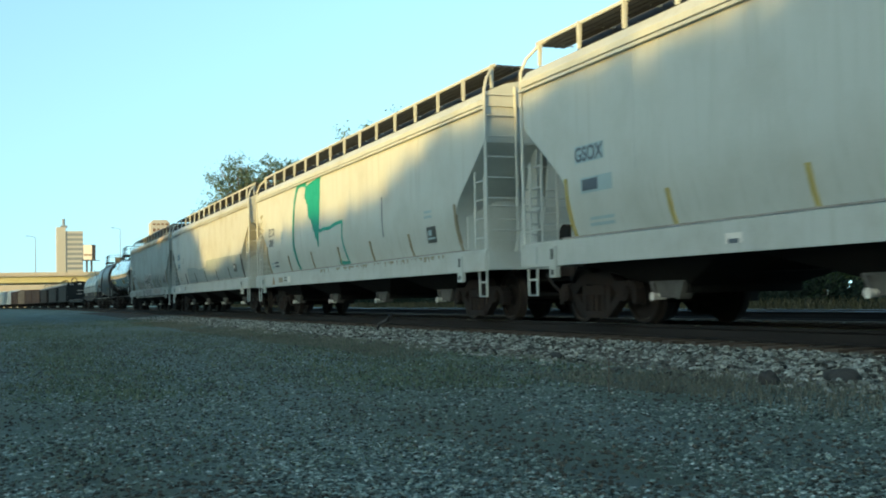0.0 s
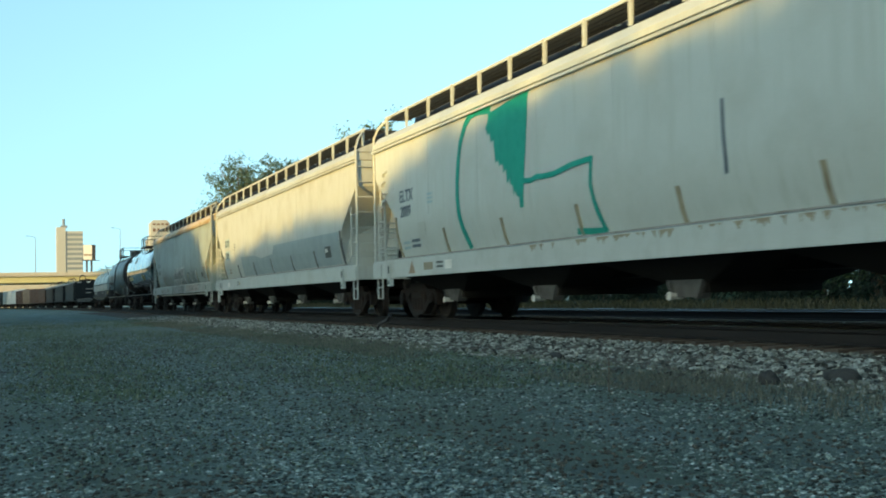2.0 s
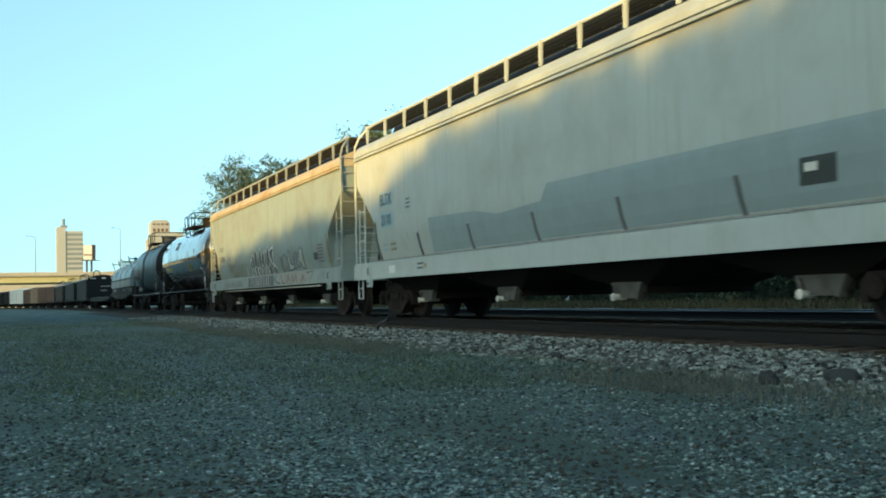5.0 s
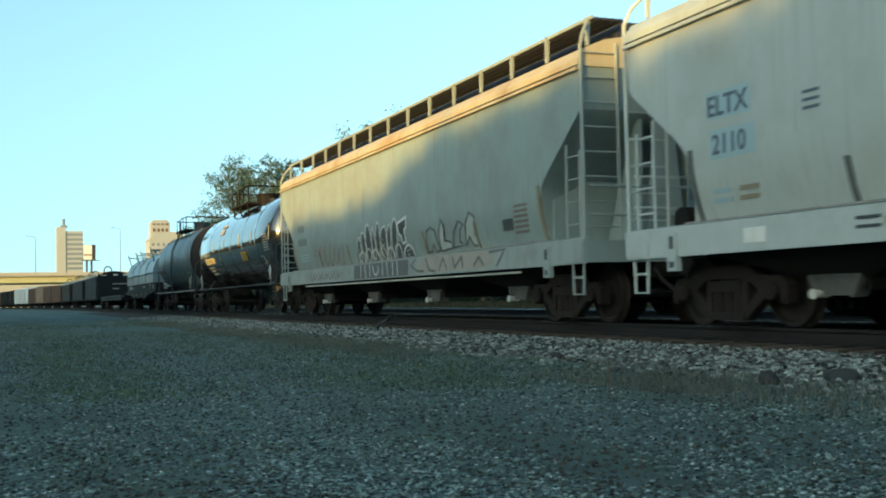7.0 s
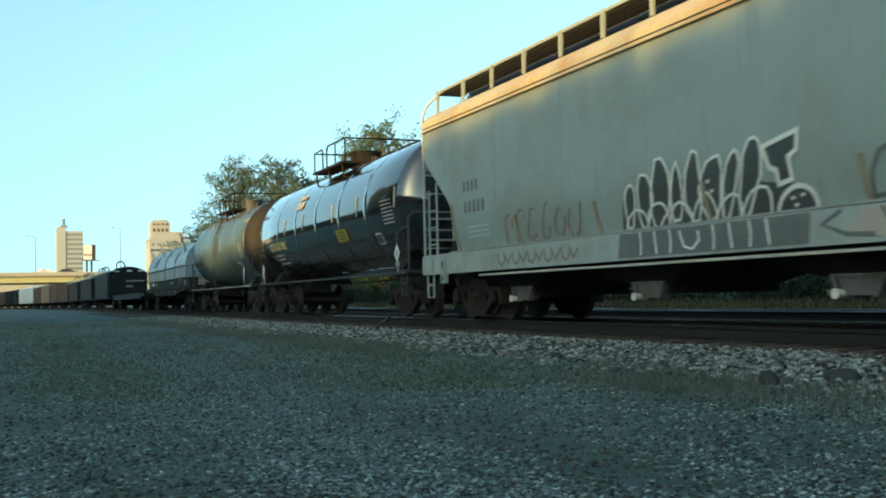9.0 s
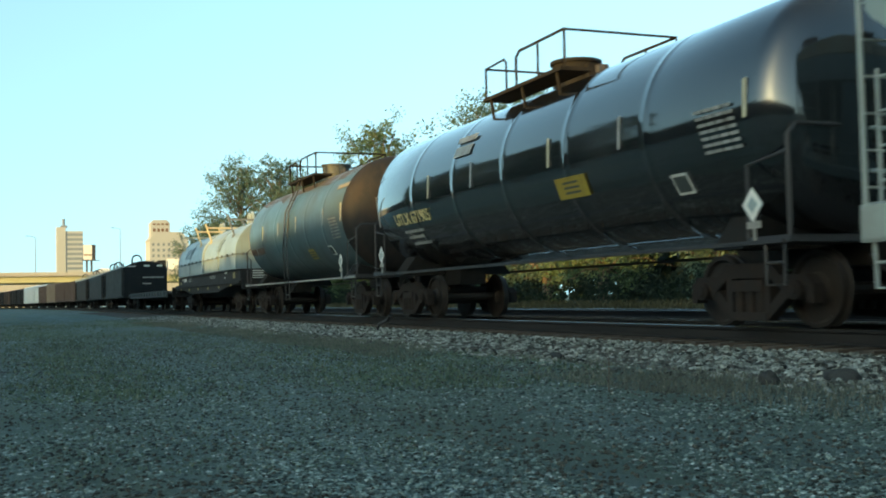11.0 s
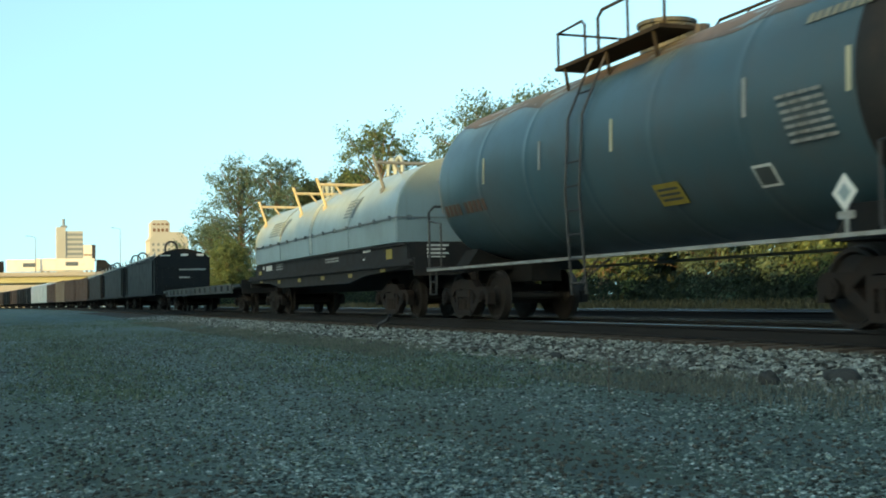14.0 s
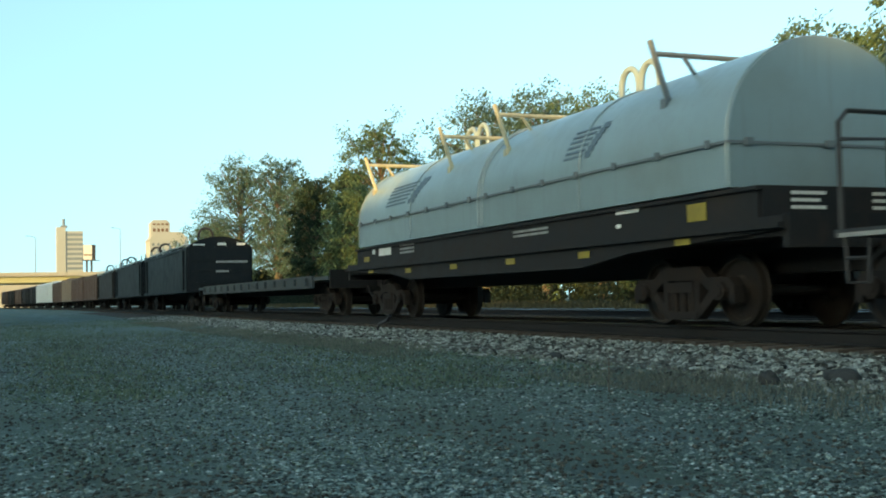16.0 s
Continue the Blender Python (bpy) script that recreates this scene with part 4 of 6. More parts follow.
# ---- tank cars ----
def tank_car(x0, half, label, mat, top, letters, shiny):
    c = car("tank_car", x0, label, "tank car", "tank cars of the freight train")
    R, cz = 1.50, 2.62
    tl = half + 0.05 if shiny else half - 0.35
    b = B()
    prof = [(-tl, 0.0)]
    for k in range(1, 8):
        w = k / 7 * math.pi / 2
        prof.append((-tl + 0.62 * (1 - math.cos(w)), R * math.sin(w)))
    n = 6
    for k in range(1, n):
        x = -tl + 0.62 + k * (2 * tl - 1.24) / n
        prof += [(x - 0.16, R), (x - 0.03, R), (x - 0.02, R + 0.003), (x + 0.02, R + 0.003), (x + 0.03, R), (x + 0.16, R)]
    prof += [(-x, r) for x, r in prof[:8][::-1]]
    lathe(b, prof, 56, 0, cz)
    body = part("tank", b, mat, c)
    if top:
        b = B()
        m = 10
        vs = []
        for i in range(25):
            x = -tl + 0.7 + i * (2 * tl - 1.4) / 24
            ww = 0.80 + 0.20 * noise.noise((x * 0.8, 3, 1))
            vs.append([b.verts.new((x, (R + 0.004) * math.sin(ww * (2 * k / m - 1)), cz + (R + 0.004) * math.cos(ww * (2 * k / m - 1)))) for k in range(m + 1)])
        for p, q in zip(vs[:-1], vs[1:]):
            for k in range(m):
                b.faces.new((p[k], q[k], q[k + 1], p[k + 1]))
        part("rust_cap", b, top, body, "rust-stained upper shell")
        # dark cap on one head: grime, plus the neighbouring car's shade as colour
        b = B()
        lathe(b, [(x, r + 0.005) for x, r in prof[-8:]], 56, 0, cz)
        part("tank_head", b, M_COILBODY, body, "grimy tank head, browned darker for the next car's shade")
    # underframe and walkway
    for e in (-1, 1):
        b = B()
        box(b, min(e * half, e * (half - 2.5)), max(e * half, e * (half - 2.5)), -0.30, 0.30, 0.72, 1.05)
        part("stub_sill", b, M_DARK, c, bevel=0.01)
    for s in (-1, 1):
        b = B()
        box(b, -half + 0.1, half - 0.1, s * 1.44 - 0.04, s * 1.44 + 0.04, 0.975, 1.02)
        part("side_rail", b, M_BLACK if shiny else M_PALEGRIME, c, bevel=0.006)
    for e in (-1, 1):
        x = e * (half - 1.35)
        b = B()
        prism(b, [(-1.30, 0.95), (1.30, 0.95), (1.0, 1.36), (0.6, 1.22), (0, 1.10), (-0.6, 1.22), (-1.0, 1.36)], "x", x - 0.3, x + 0.3)
        part("saddle", b, M_DARK, c, bevel=0.01)
        b = B()
        box(b, e * half - 0.75 if e > 0 else -half, half if e > 0 else -half + 0.75, -1.45, 1.45, 0.98, 1.06)
        part("end_platform", b, M_BLACK, c, bevel=0.01)
        b = B()
        xx = e * (half - 0.06)
        tube(b, [(xx, -1.40, 1.0), (xx, -1.40, 2.18), (xx, -1.28, 2.30), (xx, 1.28, 2.30), (xx, 1.40, 2.18), (xx, 1.40, 1.0)], 0.028)
        tube(b, [(xx - e * 0.7, -1.42, 1.0), (xx - e * 0.7, -1.42, 1.9), (xx, -1.40, 2.0)], 0.022)
        part("end_handrail", b, M_BLACK, c)
        for s in (-1, 1):
            put("stirrup", cached("tst", lambda: stirrup_mesh(M_BLACK)), c, pose(e * (half - 0.3), s * 1.42, 0.06))
    # top fittings
    ox = 0.0 if shiny else 0.1
    b = B()
    cyl(b, (ox, 0, cz + R - 0.05), (ox, 0, cz + R + 0.38), 0.42, 20)
    cyl(b, (ox, 0, cz + R + 0.38), (ox, 0, cz + R + 0.44), 0.46, 20)
    box(b, ox + 0.46, ox + 0.62, -0.1, 0.1, cz + R + 0.02, cz + R + 0.3)
    part("manway", b, M_DECK if top else M_DARK, c, bevel=0.01)
    b = B()
    cyl(b, (ox + 0.9, 0.0, cz + R - 0.05), (ox + 0.9, 0.0, cz + R + 0.2), 0.12, 12)
    part("valve", b, M_BLACK, c, bevel=0.01)
    for s in (-1, 1):
        b = B()
        box(b, ox - 1.55, ox + 1.55, s * 0.85 - 0.28, s * 0.85 + 0.28, 4.06, 4.12)
        for q in (-1.3, 0, 1.3):
            tube(b, [(ox + q, s * 1.08, 4.08), (ox + q, s * 1.02, 3.70)], 0.03)
        part("top_platform", b, M_DARK, c)
        y, z = s * 1.06, 4.10
        b = B()
        tube(b, [(ox - 1.55, y, z), (ox - 1.55, y, z + 0.58), (ox - 0.75, y, z + 0.60), (ox - 0.66, y, z + 0.52), (ox - 0.66, y, z)], 0.024)
        part("railing", b, M_DARK, c)
        b = B()
        tube(b, [(ox - 0.25, y, z), (ox - 0.25, y, z + 0.52), (ox - 0.12, y, z + 0.62), (ox + 1.55, y, z + 0.62), (ox + 1.55, y, z)], 0.026)
        tube(b, [(ox + 0.6, y, z), (ox + 0.6, y, z + 0.62)], 0.022)
        part("railing", b, M_DARK, c)
    for q, h in ((-1.55, 0.58), (1.55, 0.62)):
        b = B()
        tube(b, [(ox + q, -1.06, 4.10 + h), (ox + q, 1.06, 4.10 + h)], 0.024)
        part("railing", b, M_DARK, c)
    if not shiny:
        b = B()
        lx = -0.15
        for dx in (-0.22, 0.22):
            tube(b, [(lx + dx, -1.50, 0.45), (lx + dx, -1.58, 2.0), (lx + dx, -1.50, 3.1), (lx + dx, -1.2, 3.75), (lx + dx, -1.05, 4.06)], 0.022)
        for k in range(9):
            z = 0.62 + k * 0.36
            y = -1.50 - 0.08 * min(1, (z - 0.45) / 1.5) if z < 2 else -1.57 + max(0, z - 2.4) * 0.26
            tube(b, [(lx - 0.22, y, z), (lx + 0.22, y, z)], 0.016)
        for dx in (0.5, 0.9):
            tube(b, [(lx, -1.5, 0.6), (lx + dx, -1.42, 1.0)], 0.018)
        part("ladder", b, M_BLACK, c)

    def on_shell(x, ang):
        """A pose on the near side of the shell, facing out; ang in degrees above the axle line."""
        a = radians(ang)
        return Matrix.Translation((x, -(R + 0.006) * math.cos(a), cz + (R + 0.006) * math.sin(a))) @ Matrix.Rotation(-a, 4, 'X')
    def plate(name, x, ang, polys, m, label="", y=0.0):
        b = B()
        for p in polys:
            prism(b, p, "y", y - 0.006, y)
        ob = part(name, b, m, body, label, smooth=False)
        ob.matrix_basis = on_shell(x, ang)
    def rect(w, h, x=0, z=0):
        return [(x - w / 2, z - h / 2), (x + w / 2, z - h / 2), (x + w / 2, z + h / 2), (x - w / 2, z + h / 2)]
    for k, x in enumerate((-tl + 0.62, -3.55, -1.35, 1.75 if shiny else 0.9, 3.9, tl - 0.7)):
        plate("reflector_strip", x, 2 if k else -8, [rect(0.07, 0.46 if k else 0.7)], M_CREAM if k % 2 else M_PALEGRIME, "faded reflective strip")
    plate("placard", 2.35 if shiny else 1.95, -21 if shiny else -35, [rect(0.95 if shiny else 0.6, 0.34)], M_YELLOW, "yellow notice plate", -0.012)
    plate("stencil", 2.35 if shiny else 1.95, -21 if shiny else -35, [rect(0.46, 0.035, 0, z) for z in (0.08, 0.0, -0.08)], M_INKBLACK, "", -0.02)
    plate("placard", 5.12 if shiny else 3.95, -31 if shiny else -34, [rect(0.36, 0.30)], M_INKWHITE, "white framed plate", -0.008)
    plate("placard", 5.12 if shiny else 3.95, -31 if shiny else -34, [rect(0.29, 0.23)], M_INKBLACK, "", -0.014)
    x = tl - 0.65 if shiny else 5.45
    for xh in ((x, -tl + 0.75) if shiny else (x,)):
        b = B()
        box(b, xh - 0.02, xh + 0.02, -1.475, -1.45, 0.98, 1.30)
        box(b, xh - 0.12, xh + 0.12, -1.478, -1.462, 1.16, 1.24)
        holder = part("placard_holder", b, M_PALEGRIME, c)
        b = B()
        prism(b, [(xh - 0.18, 1.43), (xh, 1.23), (xh + 0.18, 1.43), (xh, 1.63)], "y", -1.485, -1.479)
        part("hazard_placard", b, M_INKWHITE, holder, "white diamond hazard placard")
        b = B()
        prism(b, [(xh - 0.09, 1.43), (xh, 1.33), (xh + 0.09, 1.43), (xh, 1.53)], "y", -1.489, -1.486)
        part("placard_mark", b, M_PATCH, holder)
    plate("data_panel", tl - 1.3 if shiny else 4.85, -9 if shiny else -12, [rect(0.16, 0.04, -0.30 + 0.19 * (k % 4) + 0.02 * (k // 4), 0.26 - 0.085 * (k // 4)) for k in range(28)], M_PALEGRIME, "rows of small unreadable stencilling")
    tagged(body.children[-1], kind="stuff")
    if letters:
        ob = lettering(letters, 0, 0, 0.36, M_LETTERGOLD, body, label="faded gold lettering", squeeze=0.9)
        ob.matrix_basis = on_shell(-5.75, -23) @ pose(0, -0.008, 0, 90, 0, 0)
        plate("stencil", -4.9, -32, [rect(1.1, 0.06, 0, 0.06), rect(0.9, 0.06, -0.05, -0.08), rect(1.0, 0.06, 0.1, -0.24)], M_PALEGRIME, "small unreadable stencilling", -0.004)
        plate("notice", -1.9, 24, [rect(0.9, 0.12, 0, 0.2), rect(0.8, 0.22, 0, -0.05)], M_PALEGRIME, "white stencilled notice", -0.008)
    else:
        plate("stencil", tl - 1.0, 30, [rect(0.09, 0.13, -0.45 + 0.13 * k, 0) for k in range(8)], M_STREAK, "faded small lettering", -0.006)
        tagged(body.children[-1], kind="stuff")
        plate("stencil", -tl + 1.7, -20, [rect(0.13, 0.22, -0.9 + 0.2 * k, 0) for k in range(4)] + [rect(0.13, 0.22, 0.05 + 0.2 * k, 0) for k in range(5)], M_BROWN, "faded rust-coloured lettering", -0.006)
        tagged(body.children[-1], kind="stuff")
    truck(c, -half + (1.3 if shiny else 1.0))
    truck(c, half - (1.3 if shiny else 1.0))
    couplers(c, half)
    return c


tank_car(-35.65, 7.35, "glossy black tank car with gold lettering and yellow strips", M_BLACKTANK, None, "UTLX 671905", True)
tank_car(-51.05, 6.65, "dull blue-grey tank car with rust along its top", M_GREYTANK, M_RUSTCAP, None, False)


# ---- coil car with its two covers ----
def coil_car(x0):
    c = car("coil_car", x0, "black steel coil car with two pale grey arched covers", "coil car")
    half = 8.3
    b = B()
    side = [(-half, 1.12), (-half, 1.28), (half, 1.28), (half, 1.12), (half - 3.2, 1.0), (half - 4.6, 0.84), (-half + 4.6, 0.84), (-half + 3.2, 1.0)]
    for s in (-1, 1):
        prism(b, side, "y", s * 1.44 - 0.04, s * 1.44 + 0.04)
        box(b, -half, half, s * 1.46 - 0.09, s * 1.46 + 0.09, 1.14, 1.20)
        box(b, -half + 0.55, half - 0.55, s * 1.36 - 0.03, s * 1.36 + 0.03, 1.28, 1.66)
        box(b, -half + 0.5, half - 0.5, s * 1.39 - 0.05, s * 1.39 + 0.05, 1.61, 1.655)
    box(b, -half, half, -1.42, 1.42, 1.05, 1.14)
    box(b, -half, half, -0.32, 0.32, 0.66, 1.05)
    for e in (-1, 1):
        box(b, e * half - 0.06, e * half + 0.06, -1.45, 1.45, 0.92, 1.30)
        box(b, e * (half - 0.55) - 0.04, e * (half - 0.55) + 0.04, -1.36, 1.36, 1.2, 1.66)
    part("frame", b, M_COILBODY, c, bevel=0.01)
    for e in (-1, 1):
        b = B()
        wheel_disc(b, 0, 0, 0, 0, [(-0.02, 0.25), (-0.02, 0.29), (0.02, 0.29), (0.02, 0.25)], 20)
        ob = part("brake_wheel", b, M_BLACK, c)
        ob.matrix_basis = pose(e * (half - 0.15), 0.6, 1.9, 0, 0, 90)
    for k in range(6):
        b = B()
        x = -6.4 + k * 2.55
        box(b, x - 0.17, x + 0.17, -1.490, -1.484, 0.98 if 0 < k < 5 else 1.04, 1.08 if 0 < k < 5 else 1.12)
        part("reflector", b, M_YELLOW, c, "yellow reflective tag")
    for x, z, h in ((half - 1.75, 1.33, 0.22), (-half + 1.3, 1.33, 0.12)):
        b = B()
        box(b, x - 0.2, x + 0.2, -1.40, -1.392, z, z + h)
        part("reflector", b, M_YELLOW, c, "yellow notice plate")
    for e in (-1, 1):
        for y, n in ((-0.95, 4), (0.25, 3)):
            b = B()
            for k in range(n):
                xe = e * (half - 0.51)
                box(b, min(xe, xe + e * 0.006), max(xe, xe + e * 0.006), y, y + 0.5 - 0.08 * (k % 2), 1.56 - k * 0.085, 1.60 - k * 0.085)
            tagged(part("stencil", b, M_INKWHITE, c, "small unreadable stencilling"), kind="stuff")
    bars(-6.55, 1.60, 0.22, 0.20, 1, M_INKWHITE, c, y=-1.398)
    bars(-6.05, 1.60, 0.85, 0.20, 1, M_INKWHITE, c, y=-1.398, gap=0.15)
    bars(-4.6, 1.62, 0.9, 0.24, 3, M_PALEGRIME, c, y=-1.398)
    bars(1.2, 1.54, 1.3, 0.14, 2, M_PALEGRIME, c, y=-1.398)
    bars(4.6, 1.62, 0.6, 0.26, 1, M_INKWHITE, c, y=-1.398, gap=0.75)
    bars(4.6, 1.42, 0.12, 0.10, 1, M_INKWHITE, c, y=-1.398)
    # covers
    for e in (-1, 1):
        x0_, x1_ = (-7.35, -0.03) if e < 0 else (0.03, 7.35)
        b = B()
        arch = [(-1.47, 1.68), (-1.47, 2.22)] + [(-1.47 * math.cos(math.pi * k / 18), 2.24 + 1.33 * math.sin(math.pi * k / 18)) for k in range(0, 19)] + [(1.47, 2.22), (1.47, 1.68)]
        prism(b, arch, "x", x0_, x1_)
        cov = part("cover", b, M_COVER, c, "pale grey arched steel coil cover")
        b = B()
        for s in (-1, 1):
            box(b, x0_, x1_, s * 1.485 - 0.02, s * 1.485 + 0.02, 2.20, 2.235)
        for xe in (x0_, x1_):
            box(b, xe - 0.02, xe + 0.02, -1.47, 1.47, 2.20, 2.235)
        for k in range(7):
            xx = x0_ + 0.35 + k * (x1_ - x0_ - 0.7) / 6
            cyl(b, (xx, -1.53, 2.17), (xx, -1.53, 2.27), 0.035, 8)
        for yy in (-1.2, 0, 1.2):
            for xe, o in ((x0_, -0.03), (x1_, 0.03)):
                box(b, xe + o - 0.03, xe + o + 0.03, yy - 0.05, yy + 0.05, 2.18, 2.27)
        part("seam", b, M_POLE, cov)
        for xe in (x0_ + 0.05, x1_ - 0.05, (x0_ + x1_) / 2):
            b = B()
            pts = [(xe, -1.475 * math.cos(math.pi * k / 18), 2.24 + 1.335 * math.sin(math.pi * k / 18)) for k in range(19)]
            pts = [(xe, -1.475, 1.70)] + pts + [(xe, 1.475, 1.70)]
            tube(b, pts, 0.035 if abs(xe) < 0.2 else 0.02, 6)
            part("hoop", b, M_PATCH if abs(xe) < 0.2 else M_COVER, cov)
        for xx in ((-6.75, -1.95) if e < 0 else (0.7, 5.7)):
            b = B()
            for s in (-1, 1):
                cyl(b, (xx, s * 1.18, 2.95), (xx, s * 1.46, 3.80), 0.042, 6)
                box(b, xx - 0.07, xx + 0.07, s * 1.22 - 0.06, s * 1.22 + 0.06, 2.86, 3.02)
                cyl(b, (xx, s * 0.75, 3.36), (xx, s * 0.95, 3.62), 0.03, 6)
            cyl(b, (xx, -1.38, 3.62), (xx, 1.38, 3.62), 0.042, 6)
            part("stacking_frame", b, M_CREAM if xx < 0.8 else M_POLE, cov, "steel stacking frame")
        xm = 3.1 if e > 0 else -3.4
        b = B()
        box(b, xm - 0.9, xm + 0.9, -0.2, 0.2, 3.54, 3.59)
        part("lug_base", b, M_PATCH, cov)
        for o in (-0.3, 0.3):
            b = B()
            pts = [(xm + o + 0.26 * math.cos(a), 0, 3.80 + 0.28 * math.sin(a)) for a in [math.pi * k / 8 for k in range(9)]]
            tube(b, [(xm + o + 0.26, 0, 3.56)] + pts + [(xm + o - 0.26, 0, 3.56)], 0.055)
            part("lifting_lug", b, M_PATCH, cov, "looped lifting lug")
        # emblem of slanted bars, drawn as plain shapes on the arch
        xm, w0, nb = (3.6, 0.42, 6) if e > 0 else (-4.4, 0.95, 6)
        for k in range(nb):
            a = 0.20 + k * 0.064
            yy, zz = -1.476 * math.cos(a), 2.24 + 1.336 * math.sin(a)
            for u0, u1, h in ((-w0, w0 * (0.35 + 0.08 * k), 0.019), (w0 * (0.55 + 0.08 * k), w0 * (0.95 + 0.08 * k), 0.052)):
                b = B()
                box(b, u0, u1, -0.004, 0.004, -h, h)
                ob = part("emblem_bar", b, M_EMBLEM, cov)
                ob.matrix_basis = Matrix.Translation((xm + 0.028 * k, yy, zz)) @ Matrix.Rotation(-a, 4, 'X')
    truck(c, -6.45)
    truck(c, 5.65)
    couplers(c, half)
    return c


coil_car(-66.75)


# ---- low flat car ----
def flat_car(x0):
    c = car("flat_car", x0, "empty low flat car with worn grey deck sides", "flat car")
    half = 10.6
    b = B()
    box(b, -half, half, -1.45, 1.45, 0.98, 1.08)
    for s in (-1, 1):
        box(b, -half + 1.5, half - 1.5, s * 1.46 - 0.04, s * 1.46 + 0.04, 0.78, 1.12)
        for k in range(14):
            x = -half + 2 + k * (2 * half - 4) / 13
            box(b, x - 0.08, x + 0.08, s * 1.53 - 0.05, s * 1.53 + 0.05, 0.86, 1.06)
    part("deck", b, M_DECK, c, bevel=0.008)
    b = B()
    box(b, -half, half, -0.4, 0.4, 0.62, 0.98)
    for e in (-1, 1):
        box(b, e * half - 0.05, e * half + 0.05, -1.4, 1.4, 0.75, 1.25)
    part("centre_sill", b, M_DARK, c, bevel=0.01)
    truck(c, -half + 1.8)
    truck(c, half - 1.8)
    couplers(c, half)


flat_car(-87.6)


# ---- black gondolas with covers ----
def gondola(x0, half, mat, label, covered, top=3.05, spin=True):
    c = car("gondola", x0, label, "gondola car", "gondola cars of the freight train")
    b = B()
    for s in (-1, 1):
        box(b, -half, half, s * 1.46 - 0.03, s * 1.46 + 0.03, 0.92, top)
        box(b, -half, half, s * 1.48 - 0.07, s * 1.48 + 0.07, top - 0.12, top)
        box(b, -half, half, s * 1.48 - 0.06, s * 1.48 + 0.06, 0.92, 1.06)
    for e in (-1, 1):
        box(b, e * half - 0.04, e * half + 0.04, -1.44, 1.44, 0.95, top)
        for z in (1.4, 1.9, 2.4):
            box(b, e * half - 0.09, e * half + 0.09, -1.44, 1.44, z, z + 0.08)
    box(b, -half, half, -1.44, 1.44, 0.92, 1.0)
    part("body", b, mat, c, bevel=0.008)
    b = B()
    box(b, -0.07, 0.07, -1.56, -1.44, 0.95, top - 0.02)
    me = cached("rib%s%.2f" % (mat.name, top), lambda: mesh_of("rib", b, mat, 0.01))
    spots = (-half + 0.15, -half + 1.3, half - 1.3, half - 0.15) if covered else [-half + 0.15 + k * (2 * half - 0.3) / 8 for k in range(9)]
    for x in spots:
        put("rib", me, c, pose(x, 0, 0))
        put("rib", me, c, pose(x, 0, 0, 0, 0, 180))
    b = B()
    box(b, -half, half, -0.35, 0.35, 0.6, 0.95)
    part("centre_sill", b, M_DARK, c)
    if covered:
        for e in (-1, 1):
            b = B()
            prism(b, [(-1.5, top)] + [(-1.5 + 3.0 * k / 12, top + 0.5 * math.sin(math.pi * k / 12) ** 0.7) for k in range(1, 12)] + [(1.5, top)], "x", e * half - 0.05, e * half + 0.05)
            part("end_plate", b, mat, c, bevel=0.01)
        for k in range(4):
            x = -half + 1.9 + k * (2 * half - 3.8) / 3
            b = B()
            hump = [(1.25 * math.cos(math.pi * q / 10), top - 0.05 + (0.40 + 0.12 * (k % 2)) * math.sin(math.pi * q / 10)) for q in range(11)]
            prism(b, hump, "x", x - 1.2, x + 1.2)
            part("load_cover", b, M_GON, c, "dark load cover", bevel=0.03)
        for k in (0, 3):
            x = half - 0.9 - k * (2 * half - 2.8) / 3
            b = B()
            pts = [(x, -0.5 + 0.33 * math.cos(a), top + 0.62 + 0.33 * math.sin(a)) for a in [math.pi * q / 8 for q in range(9)]]
            tube(b, [(x, -0.17, top + 0.2)] + pts + [(x, -0.83, top + 0.2)], 0.06)
            part("lifting_loop", b, M_BLACK, c)
        for e, y in ((1, -0.9), (1, 0.1), (1, 1.0)):
            b = B()
            box(b, half + 0.055, half + 0.06, y - 0.35 if y < 0 else y - 0.2, y + 0.2, top + 0.08, top + (0.14 if y < 0 else 0.2))
            part("stencil", b, M_INKWHITE, c)
        b = B()
        box(b, half + 0.095, half + 0.1, -0.2, 1.3, top - 0.75, top - 0.65)
        box(b, half + 0.095, half + 0.1, -0.2, 0.4, top - 1.2, top - 1.1)
        part("stencil", b, M_PALEGRIME, c)
        b = B()
        tube(b, [(-half, -1.5, top + 0.12), (half, -1.5, top + 0.12)], 0.045)
        for k in range(7):
            x = -half + 0.4 + k * (2 * half - 0.8) / 6
            tube(b, [(x, -1.5, top), (x, -1.5, top + 0.40)], 0.045)
        part("top_rail", b, M_SILL, c)
    truck(c, -half + 1.7, spin)
    truck(c, half - 1.7, spin)
    couplers(c, half)
    return c


gondola(-109.6, 8.6, M_GON, "black gondola with rounded end plates and covered load", True)
gondola(-128.6, 9.0, M_GON, "black gondola with covered load and lifting loops", True)
gondola(-147.4, 8.4, M_GONBROWN, "dark brown-black gondola with covered load and lifting loops", True, spin=False)
gondola(-165.4, 8.4, M_BROWN, "rust-brown ribbed gondola car", False, 3.3, False)
gondola(-183.4, 8.2, M_BROWN, "rust-brown ribbed gondola car", False, 3.5, False)
gondola(-201.2, 8.2, M_TAN, "faded tan ribbed hopper gondola", False, 3.8, False)
gondola(-219.0, 8.2, M_BROWN, "rust-brown ribbed gondola car", False, 3.7, False)


